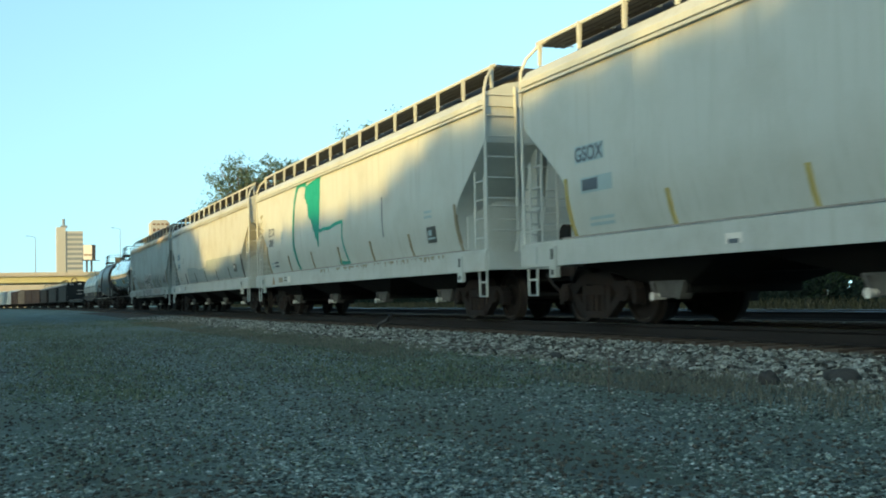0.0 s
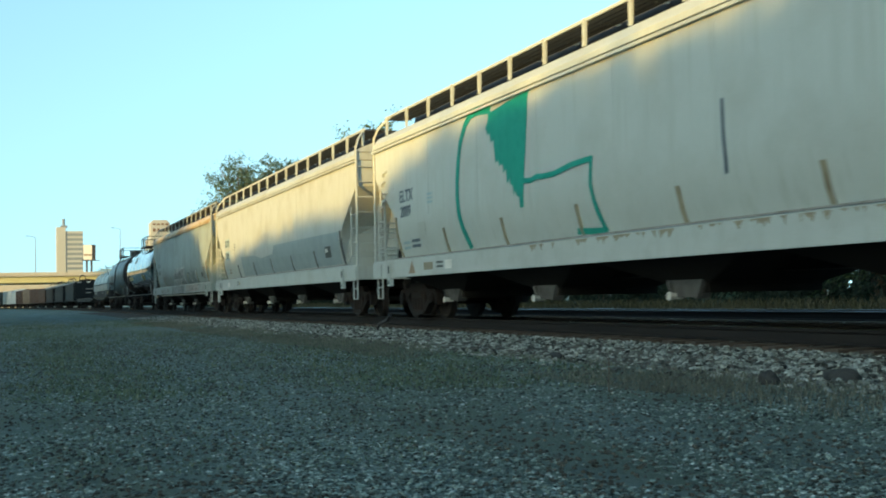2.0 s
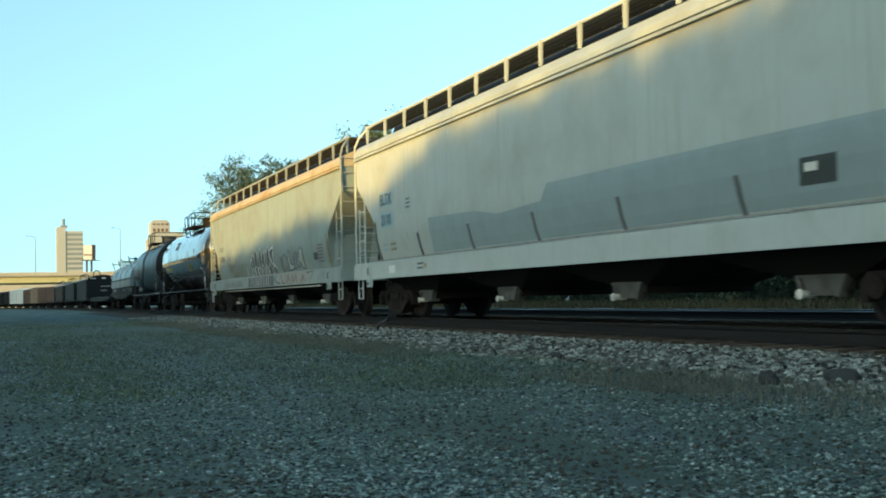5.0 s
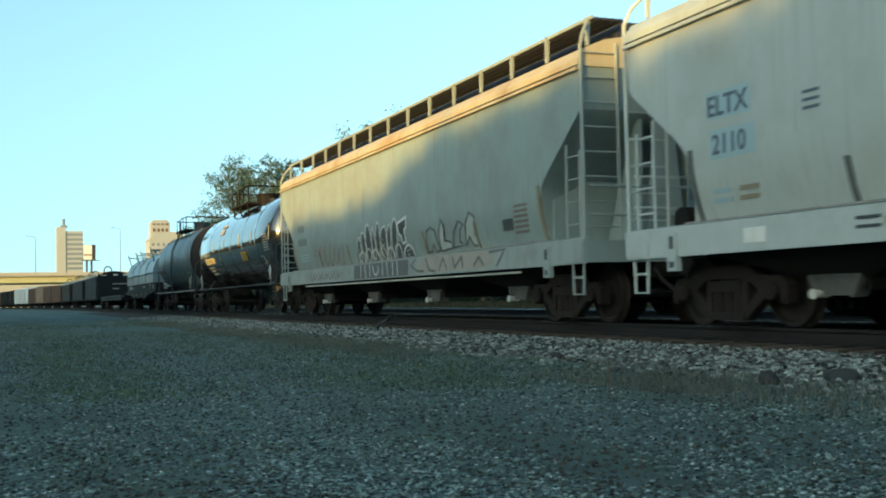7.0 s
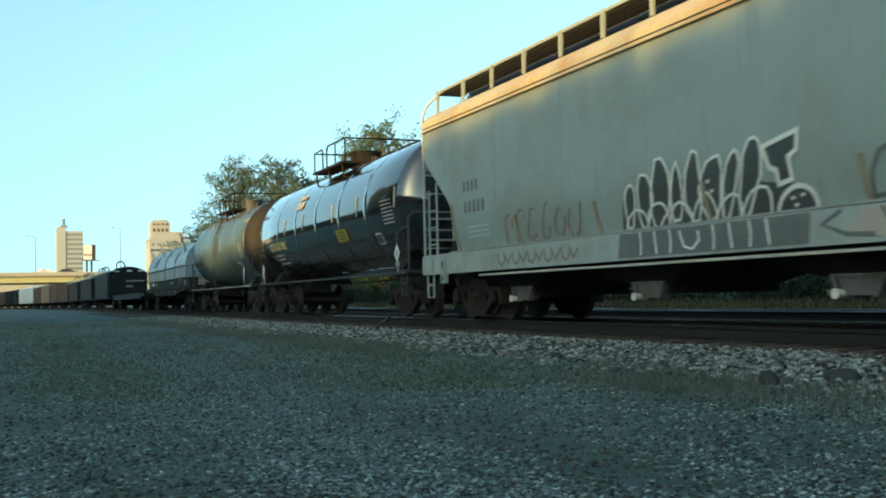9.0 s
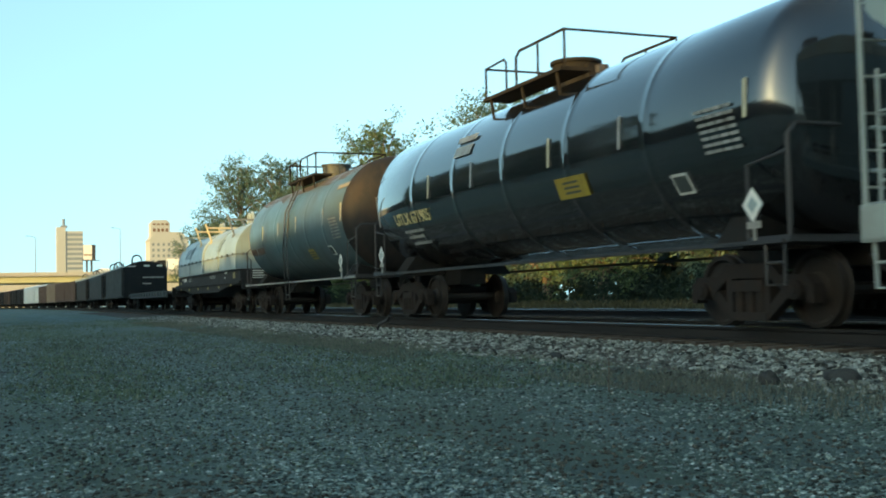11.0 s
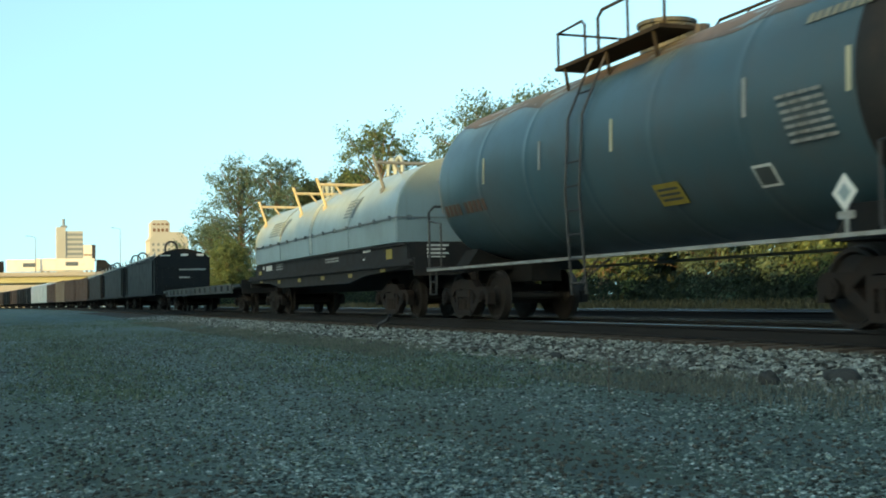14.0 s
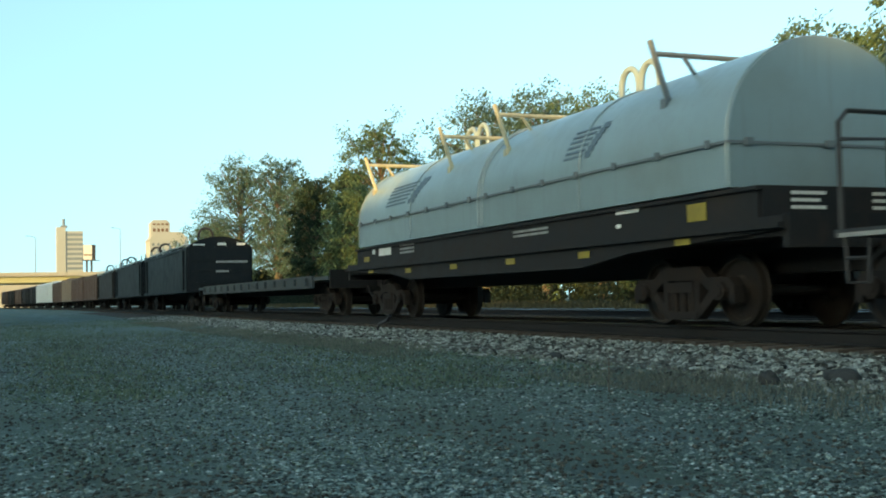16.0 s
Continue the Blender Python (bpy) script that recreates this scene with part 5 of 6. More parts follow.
# ---- box cars at the end of the view ----
def box_car(x0, half, mat, label):
    c = car("box_car", x0, label, "box car", "box cars of the freight train")
    b = B()
    prism(b, [(-1.48, 0.95), (1.48, 0.95), (1.48, 3.9), (1.2, 4.15), (0, 4.3), (-1.2, 4.15), (-1.48, 3.9)], "x", -half, half)
    part("body", b, mat, c, bevel=0.02)
    b = B()
    box(b, -0.06, 0.06, -1.54, -1.46, 1.0, 3.85)
    me = cached("brib" + mat.name, lambda: mesh_of("rib", b, mat, 0.01))
    for k in range(10):
        put("rib", me, c, pose(-half + 0.3 + k * (2 * half - 0.6) / 9, 0, 0))
    b = B()
    box(b, -1.5, 1.5, -1.56, -1.48, 1.05, 3.75)
    part("door", b, mat, c, bevel=0.01)
    b = B()
    box(b, -half, half, -0.4, 0.4, 0.62, 0.95)
    part("centre_sill", b, M_DARK, c)
    truck(c, -half + 1.8, False)
    truck(c, half - 1.8, False)
    couplers(c, half)


box_car(-237.0, 8.3, M_CARWHITE, "white box car with vertical side posts")
for k, (m, l) in enumerate(((M_CARWHITE, "white box car"), (M_GON, "dark box car"), (M_COILBODY, "dark box car"), (M_BROWN, "brown box car"), (M_GON, "dark box car"), (M_BROWN, "brown box car"))):
    box_car(-255.0 - 18.0 * k, 8.3, m, l + " with vertical side posts")

# ================= overpass and city =================
def overpass():
    e = new("overpass")
    tagged(e, "road overpass with pale painted girders and concrete parapet", "bridge", kind="structure")
    X = -290.0
    b = B(); box(b, X - 6, X + 6, -200, 200, 7.55, 7.85); part("deck", b, M_CONC, e)
    for s in (-1, 1):
        b = B(); box(b, X + s * 5.9 - 0.2, X + s * 5.9 + 0.2, -200, 200, 7.85, 8.55); part("parapet", b, M_CONC, e)
    for k in range(5):
        x = X - 5 + k * 2.5
        b = B(); box(b, x - 0.25, x + 0.25, -200, 200, 6.05, 6.15); box(b, x - 0.03, x + 0.03, -200, 200, 6.15, 7.5); box(b, x - 0.25, x + 0.25, -200, 200, 7.45, 7.55)
        part("girder", b, M_GIRDER, e)
    for y in (-52, -20, 46):
        b = B(); box(b, X - 5.5, X + 5.5, y - 0.7, y + 0.7, 5.0, 6.05)
        for x in (-4, 0, 4):
            cyl(b, (X + x, y, -0.6), (X + x, y, 5.0), 0.55, 14)
        part("pier", b, M_CONC, e)
    b = B(); prism(b, [(-420, -1), (-420, 8.0), (-424, 8.0), (-424, -1)], "y", -160, 60); part("retaining_wall", b, M_CONC, e)


overpass()


def lamp_post(x, y, h, arm):
    b = B()
    cyl(b, (0, 0, 0), (0, 0, h), 0.12, 8, 0.07)
    tube(b, [(0, 0, h - 0.1), (0, arm * 0.6, h + 0.25), (0, arm * 1.6, h + 0.35)], 0.05)
    box(b, -0.12, 0.12, min(arm * 1.5, arm * 2.2), max(arm * 1.5, arm * 2.2), h + 0.28, h + 0.42)
    ob = part("street_lamp", b, M_POLE, None)
    ob.matrix_basis = pose(x, y, 7.8)
    tagged(ob, "tall grey street lamp on the overpass", "street lamp", "overpass lamps")


lamp_post(-284.5, 6.6, 9.2, -1)
lamp_post(-284.5, 26.4, 11.3, -1)


def office_tower():
    e = new("office_tower")
    tagged(e, "pale stone office tower with horizontal window bands", "building")
    e.matrix_basis = pose(-880, 35.4, -1)
    b = B(); box(b, -20, 0, 6.6, 19.0, 0, 57.5); part("wall", b, M_TOWER, e)
    b = B(); box(b, -14, 0.6, 0, 6.5, 0, 60.5); part("stair_core", b, M_TOWER, e)
    for k in range(13):
        b = B(); box(b, -0.1, 0.15, 7.4, 18.9, 10 + k * 3.65, 11.9 + k * 3.65)
        part("window_band", b, M_GLASSBAND, e)
    b = B(); box(b, -8, -2, 3, 8, 60.5, 62); cyl(b, (-4, 5.2, 62), (-4, 5.2, 67), 1.1, 10); part("mast", b, M_GLASSBAND, e)


office_tower()


def hotel():
    e = new("brick_tower")
    tagged(e, "tan brick tower with arched top windows and lower wing", "building")
    e.matrix_basis = pose(-800, 95.3, -1)
    b = B(); box(b, -14, 0, 0, 13.2, 0, 58); prism(b, [(-0.3, 58), (13.5, 58), (11, 60.6), (2, 60.6)], "x", -14.3, 0.3); part("wall", b, M_TOWER, e)
    b = B(); box(b, -24, 1, -1, 26, 0, 46); prism(b, [(-1.6, 46), (26.6, 46), (21, 52), (3, 52)], "x", -24.5, 1.5); part("wing", b, M_TOWER, e)
    for r in range(2):
        for k in range(4):
            b = B(); box(b, -0.05, 0.2, 1.4 + k * 2.9, 3.2 + k * 2.9, 48.2 + r * 4.6 + 4, 51.2 + r * 4.6 + 3.2)
            part("window", b, M_BROWN, e)
    for r in range(8):
        for k in range(7):
            b = B(); box(b, 0.95, 1.2, 0.6 + k * 3.6, 2.2 + k * 3.6, 14 + r * 4.0, 16 + r * 4.0)
            part("window", b, M_GLASSBAND, e)


hotel()


def billboard():
    e = new("billboard")
    tagged(e, "white billboard on two dark posts", "billboard")
    e.matrix_basis = pose(-330, 20.4, 0)
    b = B(); box(b, -0.9, 0, 0, 3.4, 13.2, 17.6); part("frame", b, M_BLACK, e)
    b = B(); box(b, 0.02, 0.06, 0.05, 2.4, 13.3, 17.5); part("poster", b, M_CARWHITE, e)
    b = B(); box(b, 0.07, 0.09, 0.2, 2.3, 14.4, 14.9); part("poster_stripe", b, M_TAN, e)
    b = B(); box(b, -1.2, 0.9, -0.4, 4.4, 13.0, 13.15); part("catwalk", b, M_BLACK, e)
    for y in (1.0, 2.3):
        b = B(); cyl(b, (-0.5, y, -0.5), (-0.5, y, 13.1), 0.28, 10); part("post", b, M_BLACK, e)


billboard()

ROAD = []


def wheel_part(parent, x, y, r=0.5):
    b = B()
    cyl(b, (x - 0.15, y, r), (x + 0.15, y, r), r, 14)
    part("wheel", b, M_BLACK, parent)


def semi_trailer(x, way, y0, v, label):
    """A lorry on the overpass; way +1 drives towards +y."""
    e = new("semi_truck")
    tagged(e, label, "truck", "traffic on the overpass")
    b = B(); box(b, -1.25, 1.25, -15.8, -2.2, 1.15, 4.05); part("trailer", b, M_CARWHITE, e, "white box trailer", bevel=0.05)
    b = B(); prism(b, [(-1.7, 0.7), (3.2, 0.7), (3.2, 1.7), (1.9, 1.95), (1.1, 2.9), (0.3, 3.6), (-1.6, 3.7)], "x", -1.2, 1.2); part("tractor", b, M_GON, e, "dark tractor cab", bevel=0.05)
    for s in (-1.26, 1.255):
        b = B(); box(b, s, s + 0.005, -9.0, -6.0, 2.2, 3.2); part("trailer_mark", b, M_INKBLUE, e)
    for y in (2.3, -0.6, -13.0, -14.3):
        wheel_part(e, -1.0, y)
        wheel_part(e, 1.0, y)
    ROAD.append((e, x, way, y0, v))


def road_car(x, way, y0, v, mat, label):
    e = new("car")
    tagged(e, label, "car", "traffic on the overpass")
    b = B(); prism(b, [(-2.2, 0.35), (2.2, 0.35), (2.2, 0.85), (1.2, 1.0), (0.5, 1.5), (-1.3, 1.5), (-2.0, 1.0), (-2.2, 0.95)], "x", -0.88, 0.88); part("body", b, mat, e, bevel=0.05)
    for y in (1.35, -1.35):
        wheel_part(e, -0.75, y, 0.32)
        wheel_part(e, 0.75, y, 0.32)
    ROAD.append((e, x, way, y0, v))


semi_trailer(-286.5, 1, 2.7 - 12.5 * 13.2, 13.2, "dark semi truck with a long white trailer")
semi_trailer(-293.0, -1, 17.3 + 12.5 * 13.0, 13.0, "semi truck with a white trailer")
road_car(-286.5, 1, 5.2 - 8.5 * 18.0, 18.0, M_BLACK, "dark passenger car on the overpass")
road_car(-286.5, 1, 6.0 - 4.0 * 15.0, 7.0, M_CARWHITE, "white passenger car on the overpass")

# ================= trees and verge =================
def leaf_mat(name, c1, c2, c3):
    m = bpy.data.materials.new(name)
    m.use_nodes = True
    t = m.node_tree
    b = t.nodes["Principled BSDF"]
    N, L = t.nodes.new, t.links.new
    g = N("ShaderNodeNewGeometry")
    r = N("ShaderNodeValToRGB")
    r.color_ramp.elements[0].color = (*c1, 1)
    r.color_ramp.elements[1].color = (*c3, 1)
    k = r.color_ramp.elements.new(0.55); k.color = (*c2, 1)
    L(g.outputs["Random Per Island"], r.inputs[0])
    co = N("ShaderNodeTexCoord")
    n = N("ShaderNodeTexNoise"); n.inputs["Scale"].default_value = 0.5
    L(co.outputs["Object"], n.inputs["Vector"])
    h = N("ShaderNodeHueSaturation")
    mr = N("ShaderNodeMapRange"); mr.inputs[3].default_value = 0.65; mr.inputs[4].default_value = 1.35
    L(n.outputs["Fac"], mr.inputs[0]); L(mr.outputs[0], h.inputs["Value"]); L(r.outputs[0], h.inputs["Color"])
    L(h.outputs[0], b.inputs["Base Color"])
    b.inputs["Roughness"].default_value = 0.65
    b.inputs["Specular IOR Level"].default_value = 0.25
    tr = N("ShaderNodeBsdfTranslucent")
    L(h.outputs[0], tr.inputs["Color"])
    ms = N("ShaderNodeMixShader"); ms.inputs[0].default_value = 0.4
    L(b.outputs[0], ms.inputs[1]); L(tr.outputs[0], ms.inputs[2])
    L(ms.outputs[0], t.nodes["Material Output"].inputs["Surface"])
    return m


M_LEAF_OLIVE = leaf_mat("leaf_olive", (0.062, 0.108, 0.082), (0.09, 0.145, 0.11), (0.125, 0.182, 0.136))
M_LEAF_YELLOW = leaf_mat("leaf_yellowing", (0.07, 0.115, 0.058), (0.105, 0.158, 0.078), (0.15, 0.195, 0.098))
M_LEAF_DARK = leaf_mat("leaf_dark", (0.022, 0.042, 0.026), (0.036, 0.064, 0.038), (0.06, 0.085, 0.048))
# darker copy of the dark leaf: shade under the trees put into the colour
M_BRUSH_SHADED = leaf_mat("leaf_brush_shaded", (0.012, 0.022, 0.015), (0.02, 0.034, 0.022), (0.032, 0.044, 0.026))
M_GRASS = leaf_mat("dry_grass", (0.07, 0.06, 0.03), (0.11, 0.09, 0.045), (0.16, 0.13, 0.065))
M_STRAW = leaf_mat("straw", (0.10, 0.112, 0.092), (0.145, 0.152, 0.122), (0.20, 0.198, 0.158))
M_WEED = leaf_mat("weed", (0.07, 0.105, 0.07), (0.105, 0.142, 0.095), (0.155, 0.182, 0.122))


def leaf_cloud(clumps, n, size, rnd):
    """Leaves as small bent quads strewn round clump centres: (centre, radius)."""
    vs, fs = [], []
    for (c, r) in clumps:
        for k in range(n):
            d = Vector((rnd.gauss(0, 1), rnd.gauss(0, 1), rnd.gauss(0, 0.8)))
            d = d.normalized() * r * (rnd.random() ** 0.8)
            p = c + d
            a = Vector((rnd.gauss(0, 1), rnd.gauss(0, 1), rnd.gauss(0, 0.7))).normalized()
            o = a.orthogonal().normalized() * size * rnd.uniform(0.5, 1.2)
            q = a.cross(o).normalized() * size * rnd.uniform(0.35, 0.8)
            i = len(vs)
            vs += [p - o, p - q * 0.8 + a * size * 0.15, p + o, p + q]
            fs.append((i, i + 1, i + 2, i + 3))
    return vs, fs


def raw_part(name, vs, fs, mat, parent, label=""):
    me = bpy.data.meshes.new(name)
    me.from_pydata([tuple(v) for v in vs], [], fs)
    me.materials.append(mat)
    return put(name, me, parent, None, label)


def tree(x, y, h, w, mat, label, seed, leaves=26, size=0.28, bare=0.0, low=0.25, group="trees along the far side of the tracks"):
    rnd = random.Random(seed)
    e = new("tree")
    tagged(e, label, "tree", group)
    e.matrix_basis = pose(x, y, GZ - 0.05)
    b = B()
    clumps = []
    top = Vector((rnd.uniform(-0.4, 0.4), rnd.uniform(-0.4, 0.4), h * 0.7))
    cyl(b, (0, 0, 0), top * 0.5, 0.026 * h, 9, 0.018 * h)
    cyl(b, top * 0.5, top, 0.018 * h, 8, 0.006 * h)
    z0, z1 = h * low, h * 0.96
    for k in range(60):
        a = k * 2.4 + rnd.uniform(-0.5, 0.5)
        f = (k + 0.5) / 60
        lobe = 0.78 + 0.22 * math.sin(2.0 * a + seed) + 0.18 * noise.noise((math.cos(a) * 1.5, math.sin(a) * 1.5, f * 3 + seed))
        spread = w * 0.5 * lobe * (math.sin(math.pi * (0.16 + 0.80 * f)) ** 0.55) * rnd.uniform(0.55, 1.0)
        t = Vector((math.cos(a) * spread, math.sin(a) * spread, z0 + (z1 - z0) * f))
        s = top * min(0.98, max(0.2, t.z / h - 0.12) / 0.75)
        m = s.lerp(t, 0.5) + Vector((0, 0, 0.02 * h))
        cyl(b, s, m, 0.0055 * h, 5, 0.0035 * h)
        cyl(b, m, t, 0.0035 * h, 5, 0.0012 * h)
        for q in range(7):
            v = m.lerp(t, rnd.uniform(0.25, 1.1)) + Vector((rnd.gauss(0, 1), rnd.gauss(0, 1), rnd.gauss(0.15, 0.8))) * w * 0.075
            if q < 3:
                cyl(b, m.lerp(t, rnd.uniform(0.4, 1)), v, 0.0014 * h, 4, 0.0006 * h)
            if rnd.random() > bare:
                clumps.append((v, w * rnd.uniform(0.05, 0.105)))
    part("trunk", b, M_BARK, e)
    vs, fs = leaf_cloud(clumps, int(leaves * 1.6), size * 0.43, rnd)
    raw_part("crown", vs, fs, mat, e)
    return e


tree(-141, 28, 19.4, 13.0, M_LEAF_OLIVE, "tall half-bare olive-green tree", 11, 30, 0.34, 0.1)
tree(-150, 26, 11.8, 11, M_LEAF_OLIVE, "lower olive-green tree with a ragged crown", 25, 34, 0.34, 0.05, 0.05)
tree(-132, 25, 8.2, 8, M_LEAF_YELLOW, "low yellowing green tree below taller crowns", 28, 34, 0.3, 0.0, 0.05)
tree(-128, 29.8, 18.0, 9.5, M_LEAF_OLIVE, "tall half-bare olive-green tree", 12, 28, 0.34, 0.15)
tree(-113, 29, 13.4, 7, M_LEAF_OLIVE, "olive-green tree with a thin crown", 13, 22, 0.3, 0.25)
tree(-101, 27, 12.8, 7, M_LEAF_DARK, "dense dark green leafy tree", 14, 40, 0.3, 0.0, 0.08)
tree(-92, 28, 12.5, 7, M_LEAF_DARK, "dense dark green leafy tree", 15, 36, 0.3, 0.0, 0.08)
tree(-80.5, 27, 14.7, 9.5, M_LEAF_YELLOW, "yellowing green tree with a ragged crown", 16, 34, 0.26, 0.05, 0.12)
tree(-86, 26.5, 10.0, 7, M_LEAF_YELLOW, "yellowing green tree with a low crown", 17, 30, 0.26, 0.0, 0.08)
tree(-66, 29, 11.0, 8, M_LEAF_OLIVE, "olive-green tree with a ragged crown", 18, 30, 0.24, 0.05)
tree(-61, 27, 12.9, 9, M_LEAF_OLIVE, "broad olive-green tree with a ragged crown", 19, 36, 0.24, 0.05, 0.1)
tree(-54, 27.5, 12.3, 9, M_LEAF_OLIVE, "broad olive-green tree with a ragged crown", 20, 36, 0.22, 0.05, 0.1)
tree(-47, 27, 11.0, 8, M_LEAF_YELLOW, "olive-green tree turning yellow", 21, 34, 0.22, 0.1, 0.1)
tree(-39, 28, 7.6, 6, M_LEAF_OLIVE, "olive-green tree with a ragged crown", 22, 34, 0.2, 0.1, 0.1)
tree(-34, 29, 10.5, 7, M_LEAF_OLIVE, "dense olive-green tree beside the far track", 27, 48, 0.26, 0.0, 0.1)
tree(-30, 28, 9.9, 7.5, M_LEAF_YELLOW, "dense olive-green tree beside the far track", 23, 50, 0.24, 0.0, 0.1)
tree(-25.5, 28, 9.9, 7.5, M_LEAF_OLIVE, "dense olive-green tree beside the far track", 24, 50, 0.24, 0.0, 0.1)


for k, (tx, ty, th) in enumerate(((-47, -10, 16), (-55, -11, 15), (-66, -10, 16), (-78, -12, 15))):
    tree(tx, ty, th, 8.5, M_LEAF_DARK, "tall leafy tree at the edge of the lot", 60 + k, 15, 0.7, 0.15, 0.15, "trees beside the gravel lot")


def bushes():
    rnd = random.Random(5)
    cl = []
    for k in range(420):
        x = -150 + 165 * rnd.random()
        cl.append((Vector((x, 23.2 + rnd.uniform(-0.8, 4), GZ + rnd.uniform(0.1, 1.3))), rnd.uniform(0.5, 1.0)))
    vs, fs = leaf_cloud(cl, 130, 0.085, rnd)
    tagged(raw_part("undergrowth", vs, fs, M_BRUSH_SHADED, None), "tangled green undergrowth, darkened for the shade below the trees", "undergrowth", kind="stuff")


bushes()


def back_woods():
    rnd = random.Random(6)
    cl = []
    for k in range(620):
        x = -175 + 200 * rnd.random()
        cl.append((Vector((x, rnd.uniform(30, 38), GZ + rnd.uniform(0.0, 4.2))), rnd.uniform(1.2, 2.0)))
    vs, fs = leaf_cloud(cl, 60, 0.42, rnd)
    tagged(raw_part("back_woods", vs, fs, M_BRUSH_SHADED, None), "thicket behind the row of trees, darkened for shade", "woods", kind="stuff")


back_woods()


def blades(area, count, h, mat, name, label, seed, width=0.012):
    """Grass blades as thin bent strips; area gives a ground point from a random source."""
    rnd = random.Random(seed)
    vs, fs = [], []
    for k in range(count):
        x, y, s = area(rnd)
        z = ground_z(x, y)
        for j in range(rnd.randint(2, 4)):
            a = rnd.uniform(0, 6.28)
            l = h * s * rnd.uniform(0.4, 1.1)
            d = Vector((math.cos(a), math.sin(a), 0))
            p = Vector((x + rnd.gauss(0, 0.03), y + rnd.gauss(0, 0.03), z - 0.01))
            n = Vector((-d.y, d.x, 0)) * width * rnd.uniform(0.6, 1.2)
            m = p + d * l * 0.2 + Vector((0, 0, l * 0.6))
            t = p + d * l * rnd.uniform(0.4, 0.7) + Vector((0, 0, l))
            i = len(vs)
            vs += [p - n, p + n, m + n * 0.7, m - n * 0.7, t]
            fs += [(i, i + 1, i + 2, i + 3), (i + 3, i + 2, i + 4)]
    return tagged(raw_part(name, vs, fs, mat, None), label, "grass", kind="stuff")


def far_verge(r):
    return -120 + 135 * r.random(), r.uniform(20.0, 24.0), 1.0


def lot_patch(r):
    while True:
        x, y = -4 - 41 * r.random() ** 1.4, r.uniform(2.4, 6.3)
        if noise.noise((x * 0.25, y * 0.5, 20)) + (0.32 if 4.4 < y < 6.0 else -0.65) > r.uniform(0.0, 0.5):
            return x, y, 0.6


blades(far_verge, 9000, 0.55, M_GRASS, "verge_grass", "dry golden grass along the far track", 31, 0.03)
def lot_green(r):
    while True:
        d = r.uniform(5, 34)
        a = radians(r.uniform(-2, 24))
        x, y = -d * math.cos(a), d * math.sin(a)
        if noise.noise((x * 0.2, y * 0.45, 50)) > r.uniform(-0.25, 0.4):
            return x, y, 0.7


blades(lot_green, 9000, 0.035, M_WEED, "short_weeds", "short patchy green weeds in the gravel", 33, 0.007)


def lot_far(r):
    """Weedy streaks farther down the lot, drawn out along the track."""
    while True:
        d = 9 + 46 * r.random()
        a = radians(r.uniform(-3, 30))
        x, y = -d * math.cos(a), d * math.sin(a)
        if y < 6.2 and noise.noise((x * 0.11, y * 0.7, 55)) > r.uniform(-0.4, 0.45):
            return x, y, r.uniform(0.5, 1.2)


blades(lot_far, 9000, 0.05, M_WEED, "weed_streaks", "streaks of low green weeds along the lot", 34, 0.014)
blades(lot_patch, 9500, 0.11, M_STRAW, "dry_grass", "sparse short dry grass at the foot of the ballast", 32, 0.006)


def stones(name, count, place, mat, label, seed, s0, s1, flat=0.75):
    """Loose angular stones, joined, each a squashed irregular solid."""
    rnd = random.Random(seed)
    base = [(1, 0, 0), (-1, 0, 0), (0, 1, 0), (0, -1, 0), (0, 0, 1), (0, 0, -1)]
    tri = [(0, 2, 4), (2, 1, 4), (1, 3, 4), (3, 0, 4), (2, 0, 5), (1, 2, 5), (3, 1, 5), (0, 3, 5)]
    vs, fs = [], []
    for k in range(count):
        x, y = place(rnd)
        s = rnd.uniform(s0, s1)
        rot = Euler((rnd.uniform(0, 6), rnd.uniform(0, 6), rnd.uniform(0, 6))).to_matrix()
        i = len(vs)
        z = ground_z(x, y) + s * 0.25
        for p in base:
            v = rot @ (Vector(p) * s * rnd.uniform(0.6, 1.15))
            vs.append((x + v.x * 1.15, y + v.y * 1.15, z + v.z * flat))
        fs += [(i + a, i + b, i + c) for a, b, c in tri]
    ob = raw_part(name, vs, fs, mat, None)
    return tagged(ob, label, "gravel", kind="stuff")


def on_ballast(r):
    while True:
        x, y = -4 - 56 * r.random() ** 1.5, r.uniform(5.2, 11.5)
        if y > 6.6 or r.random() < ((y - 5.2) / 1.4) ** 1.2:
            return x, y


def on_lot(r, turn=1.0):
    """A spot on the lot; the loose stones lie in drifts with barer ground between."""
    while True:
        d = 3.2 + 26 * r.random() ** 2.0
        a = radians(r.uniform(-3, 46))
        x, y = -d * math.cos(a), d * math.sin(a) if d * math.sin(a) < 7 else r.uniform(0, 6.5)
        if turn * (noise.noise((x * 0.45, y * 1.0, 70)) + 0.5 * noise.noise((x * 1.6, y * 2.6, 71))) > r.uniform(-0.55, 0.3):
            return x, y


def on_bare(r):
    return on_lot(r, -1.0)


def between(r):
    return -60 + 62 * r.random(), r.uniform(11, 20)


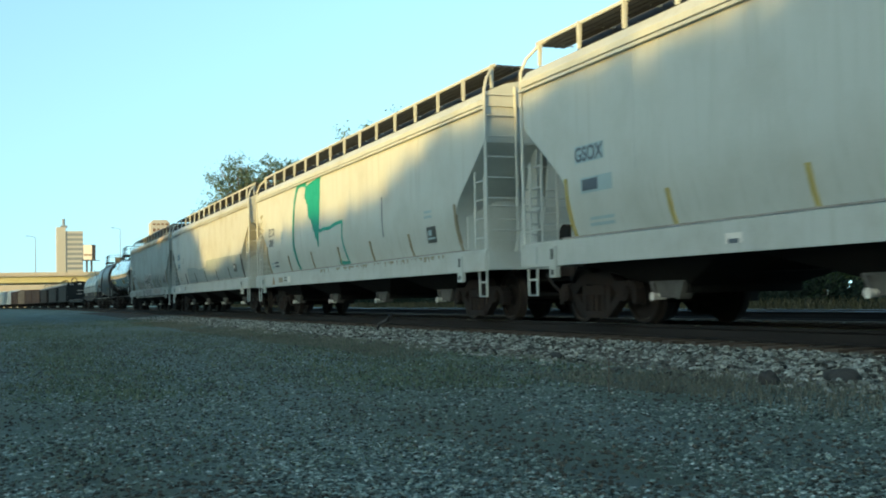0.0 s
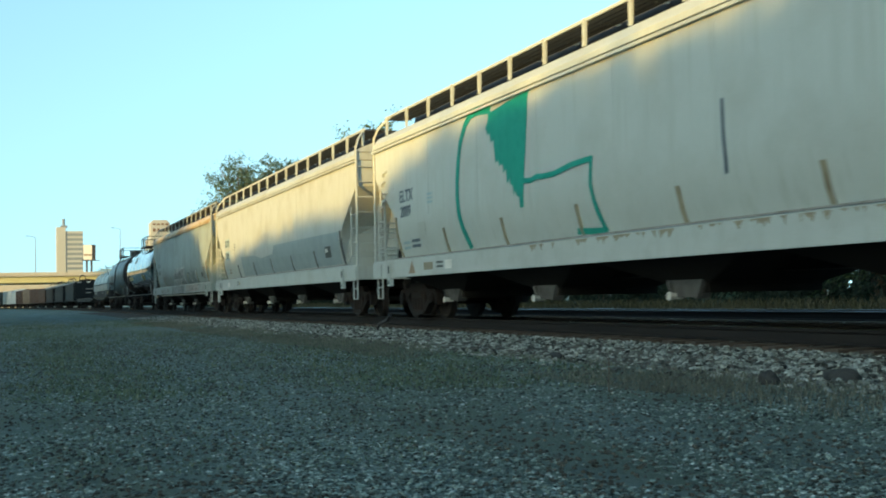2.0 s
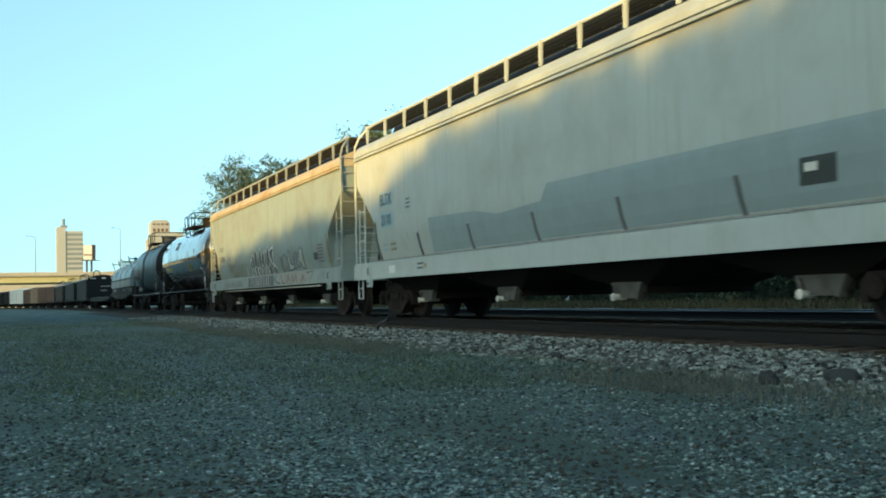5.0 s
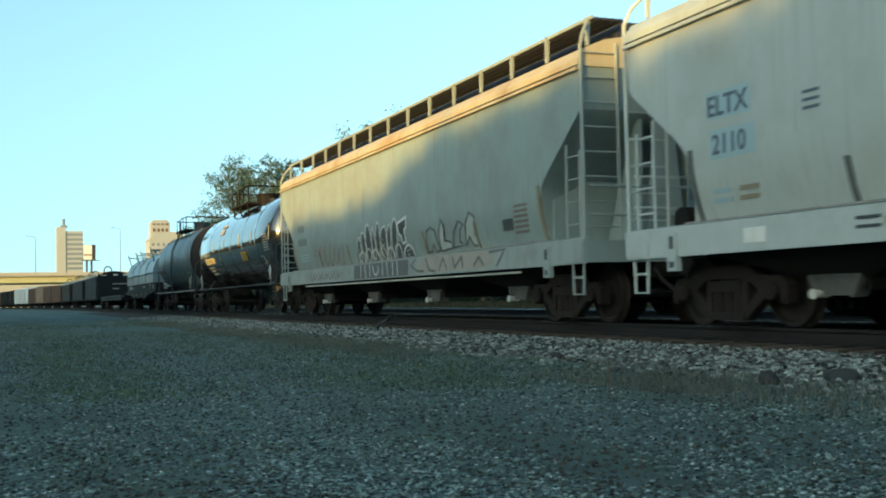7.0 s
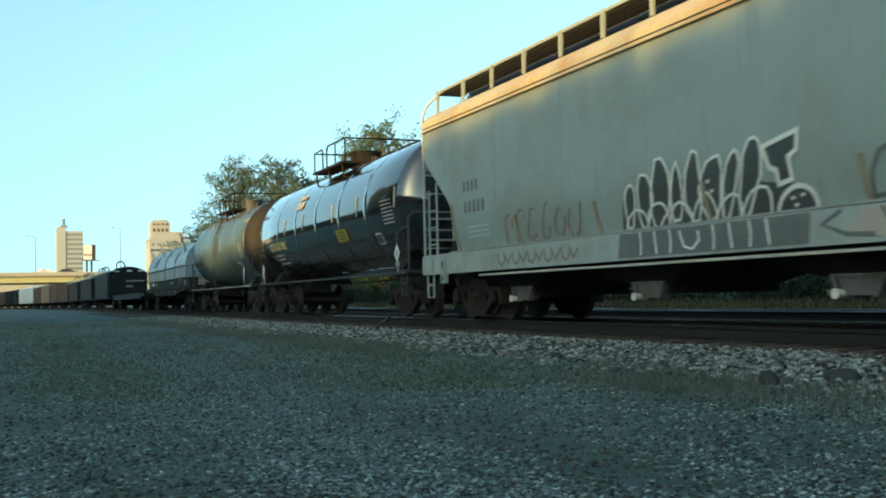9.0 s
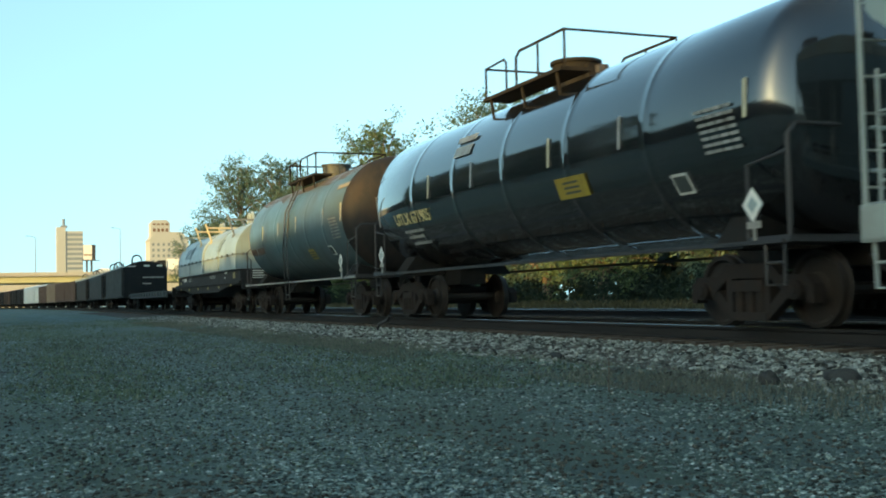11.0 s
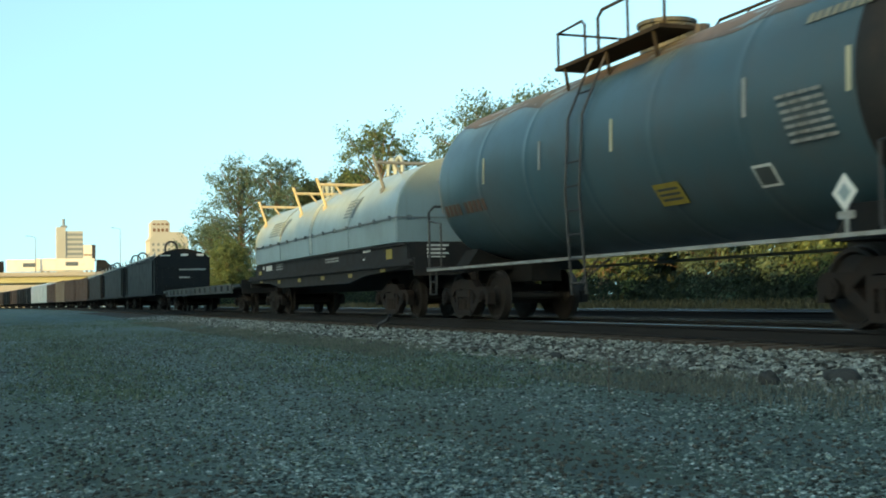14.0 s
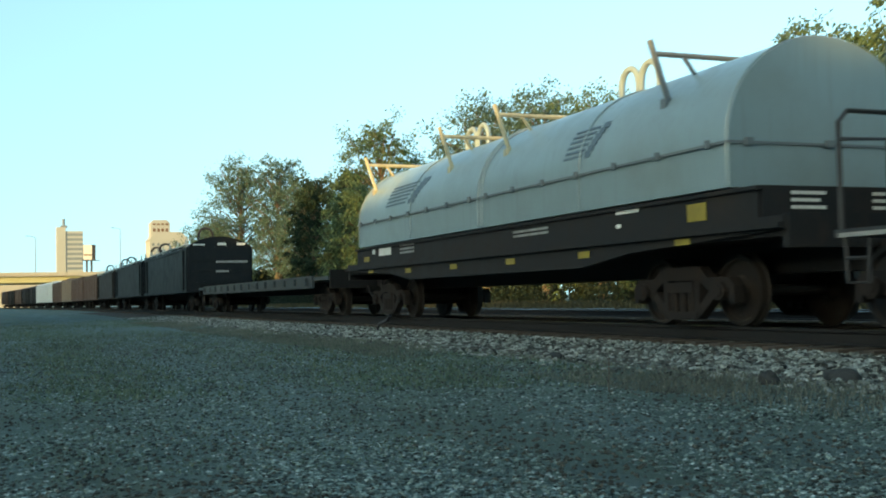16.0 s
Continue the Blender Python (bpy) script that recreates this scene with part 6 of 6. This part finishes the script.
stones("ballast", 38000, on_ballast, M_BALLAST, "loose angular grey ballast stones beside the rail", 41, 0.016, 0.046)
stones("gravel", 56000, on_lot, M_PEBBLE, "small loose grey gravel on the lot", 42, 0.005, 0.018, 0.5)
stones("ballast", 1500, on_ballast, M_BALLAST, "larger pale ballast stones on top of the shoulder", 44, 0.04, 0.062)
stones("gravel", 7000, on_lot, M_PALESTONE, "scattered pale pebbles on the lot", 45, 0.005, 0.016, 0.45)
stones("gravel", 12000, on_bare, M_GRIT, "small dark clods and grit on the lot", 46, 0.005, 0.018)
stones("ballast", 7000, between, M_BALLAST, "loose grey ballast stones between the tracks", 43, 0.03, 0.06)


def rock(x, y, sx, sy, sz, seed):
    b = B()
    bmesh.ops.create_icosphere(b, subdivisions=3, radius=1)
    for v in b.verts:
        n = 1 + 0.28 * noise.noise(v.co * 1.4 + Vector((seed, 0, 0))) + 0.08 * noise.noise(v.co * 5)
        v.co = Vector((v.co.x * sx, v.co.y * sy, v.co.z * sz)) * n
    ob = part("rock", b, M_ROCK, None)
    ob.matrix_basis = pose(x, y, ground_z(x, y) + sz * 0.35)
    tagged(ob, "dark weathered rock lying in the gravel", "rock", "rocks by the ballast")


rock(-7.13, 6.27, 0.20, 0.12, 0.075, 3)
rock(-7.16, 5.58, 0.09, 0.08, 0.08, 7)
rock(-11.6, 6.0, 0.16, 0.10, 0.06, 9)


def stick(x, y, pts, r, label):
    b = B()
    for p, q in zip(pts[:-1], pts[1:]):
        cyl(b, p, q, r, 7, r * 0.8)
    ob = part("stick", b, M_BLACK if r > 0.02 else M_BARK, None)
    ob.matrix_basis = pose(x, y, ground_z(x, y) + 0.02)
    tagged(ob, label, "stick")


stick(-22.6, 7.5, [(-0.25, 0, 0.02), (-0.1, 0, 0.12), (0.25, 0.05, 0.20), (0.48, 0.05, 0.32)], 0.04, "dark bent branch lying on the ballast")
stick(-7.1, 4.1, [(0, 0, 0), (0.01, 0.0, 0.12), (0.0, 0.01, 0.25)], 0.004, "thin dry weed stalk standing in the gravel")

# ================= far horizon and the shade behind the camera =================
def far_woods():
    rnd = random.Random(8)
    cl = []
    for k in range(900):
        y = -120 + 420 * rnd.random()
        cl.append((Vector((-620 + rnd.uniform(-25, 25), y, rnd.uniform(0, 13.5 + 2.5 * noise.noise((y * 0.03, 2, 5))))), rnd.uniform(3.5, 6.5)))
    vs, fs = leaf_cloud(cl, 34, 1.6, rnd)
    tagged(raw_part("far_woods", vs, fs, M_LEAF_DARK, None), "distant dark line of woods", "woods", kind="stuff")


far_woods()

# outline of the shade that falls on the train's side: place along the track and height
SHADE = [(120, 3.95), (-11, 3.82), (-20.8, 3.67), (-22.2, 3.35), (-23.5, 2.9), (-25.5, 2.7), (-32, 2.75), (-38, 2.4), (-43, 2.05), (-47.5, 1.8), (-49.5, 3.2), (-52, 4.0), (-58, 4.3), (-66, 3.4), (-74, 4.2), (-95, 4.4), (-130, 4.2), (-420, 4.4)]


def shade_height(x):
    for (xa, a), (xb, c) in zip(SHADE[:-1], SHADE[1:]):
        if xb <= x <= xa:
            return a + (c - a) * (xa - x) / (xa - xb)
    return 4.0


def shade_trees():
    """The tree belt and lot wall behind the camera, which shade the lot from the low sun."""
    rnd = random.Random(77)
    far = 58.0
    rise = far * math.tan(radians(SUN_EL))
    h = SUN_H.normalized()
    cl = []
    x = 120.0
    while x > -420:
        cl.append((Vector((x + h.x * far + rnd.uniform(-0.3, 0.3), 7.9 + h.y * far + rnd.uniform(-0.5, 0.5), shade_height(x) + rise - 0.35 + rnd.uniform(-0.15, 0.1))), 0.42))
        x -= 0.22
    vs, fs = leaf_cloud(cl, 16, 0.26, rnd)
    tagged(raw_part("tree_belt", vs, fs, M_LEAF_DARK, None), "dense clipped tree belt behind the gravel lot", "trees", kind="stuff")
    b = B()
    xs = [120 - 0.75 * k for k in range(721)]
    y = 7.9 + h.y * far
    lo = [b.verts.new((q + h.x * far, y, -0.5)) for q in xs]
    hi = [b.verts.new((q + h.x * far, y, shade_height(q) + rise - 0.35)) for q in xs]
    for k in range(len(xs) - 1):
        b.faces.new((lo[k], lo[k + 1], hi[k + 1], hi[k]))
    bmesh.ops.solidify(b, geom=b.faces[:], thickness=0.4)
    tagged(part("wall_south", b, M_CONC, None), "plain wall at the far edge of the lot", "wall", kind="structure")


shade_trees()


# ================= motion =================
def travel(t):
    """How far the train has rolled, from its place at 8 s."""
    u = t - 8.0
    return 6.234 * u - 0.01579 * u * u - 0.00046 * u ** 3


def place_on_line(x):
    a = math.degrees(math.atan2(bend(x + 4) - bend(x - 4), 8.0))
    return pose(x, YC + bend(x), 0, 0, 0, a)


def motions():
    times = [k * 0.5 for k in range(33)]
    for c, x0 in CARS:
        walk(c, [(t, place_on_line(x0 + travel(t))) for t in times])
    for e, x, way, y0, v in ROAD:
        walk(e, [(t, pose(x, y0 + way * v * t, 7.86, 0, 0, 0 if way > 0 else 180)) for t in (0.0, 4.0, 8.0, 12.0, 16.0)])
    spin = [k * 0.1 for k in range(161)]
    for w, x in SPINNERS:
        walk(w, [(t, pose(x, 0, 0.457, 0, math.degrees(travel(t) / 0.457), 0)) for t in spin])


motions()
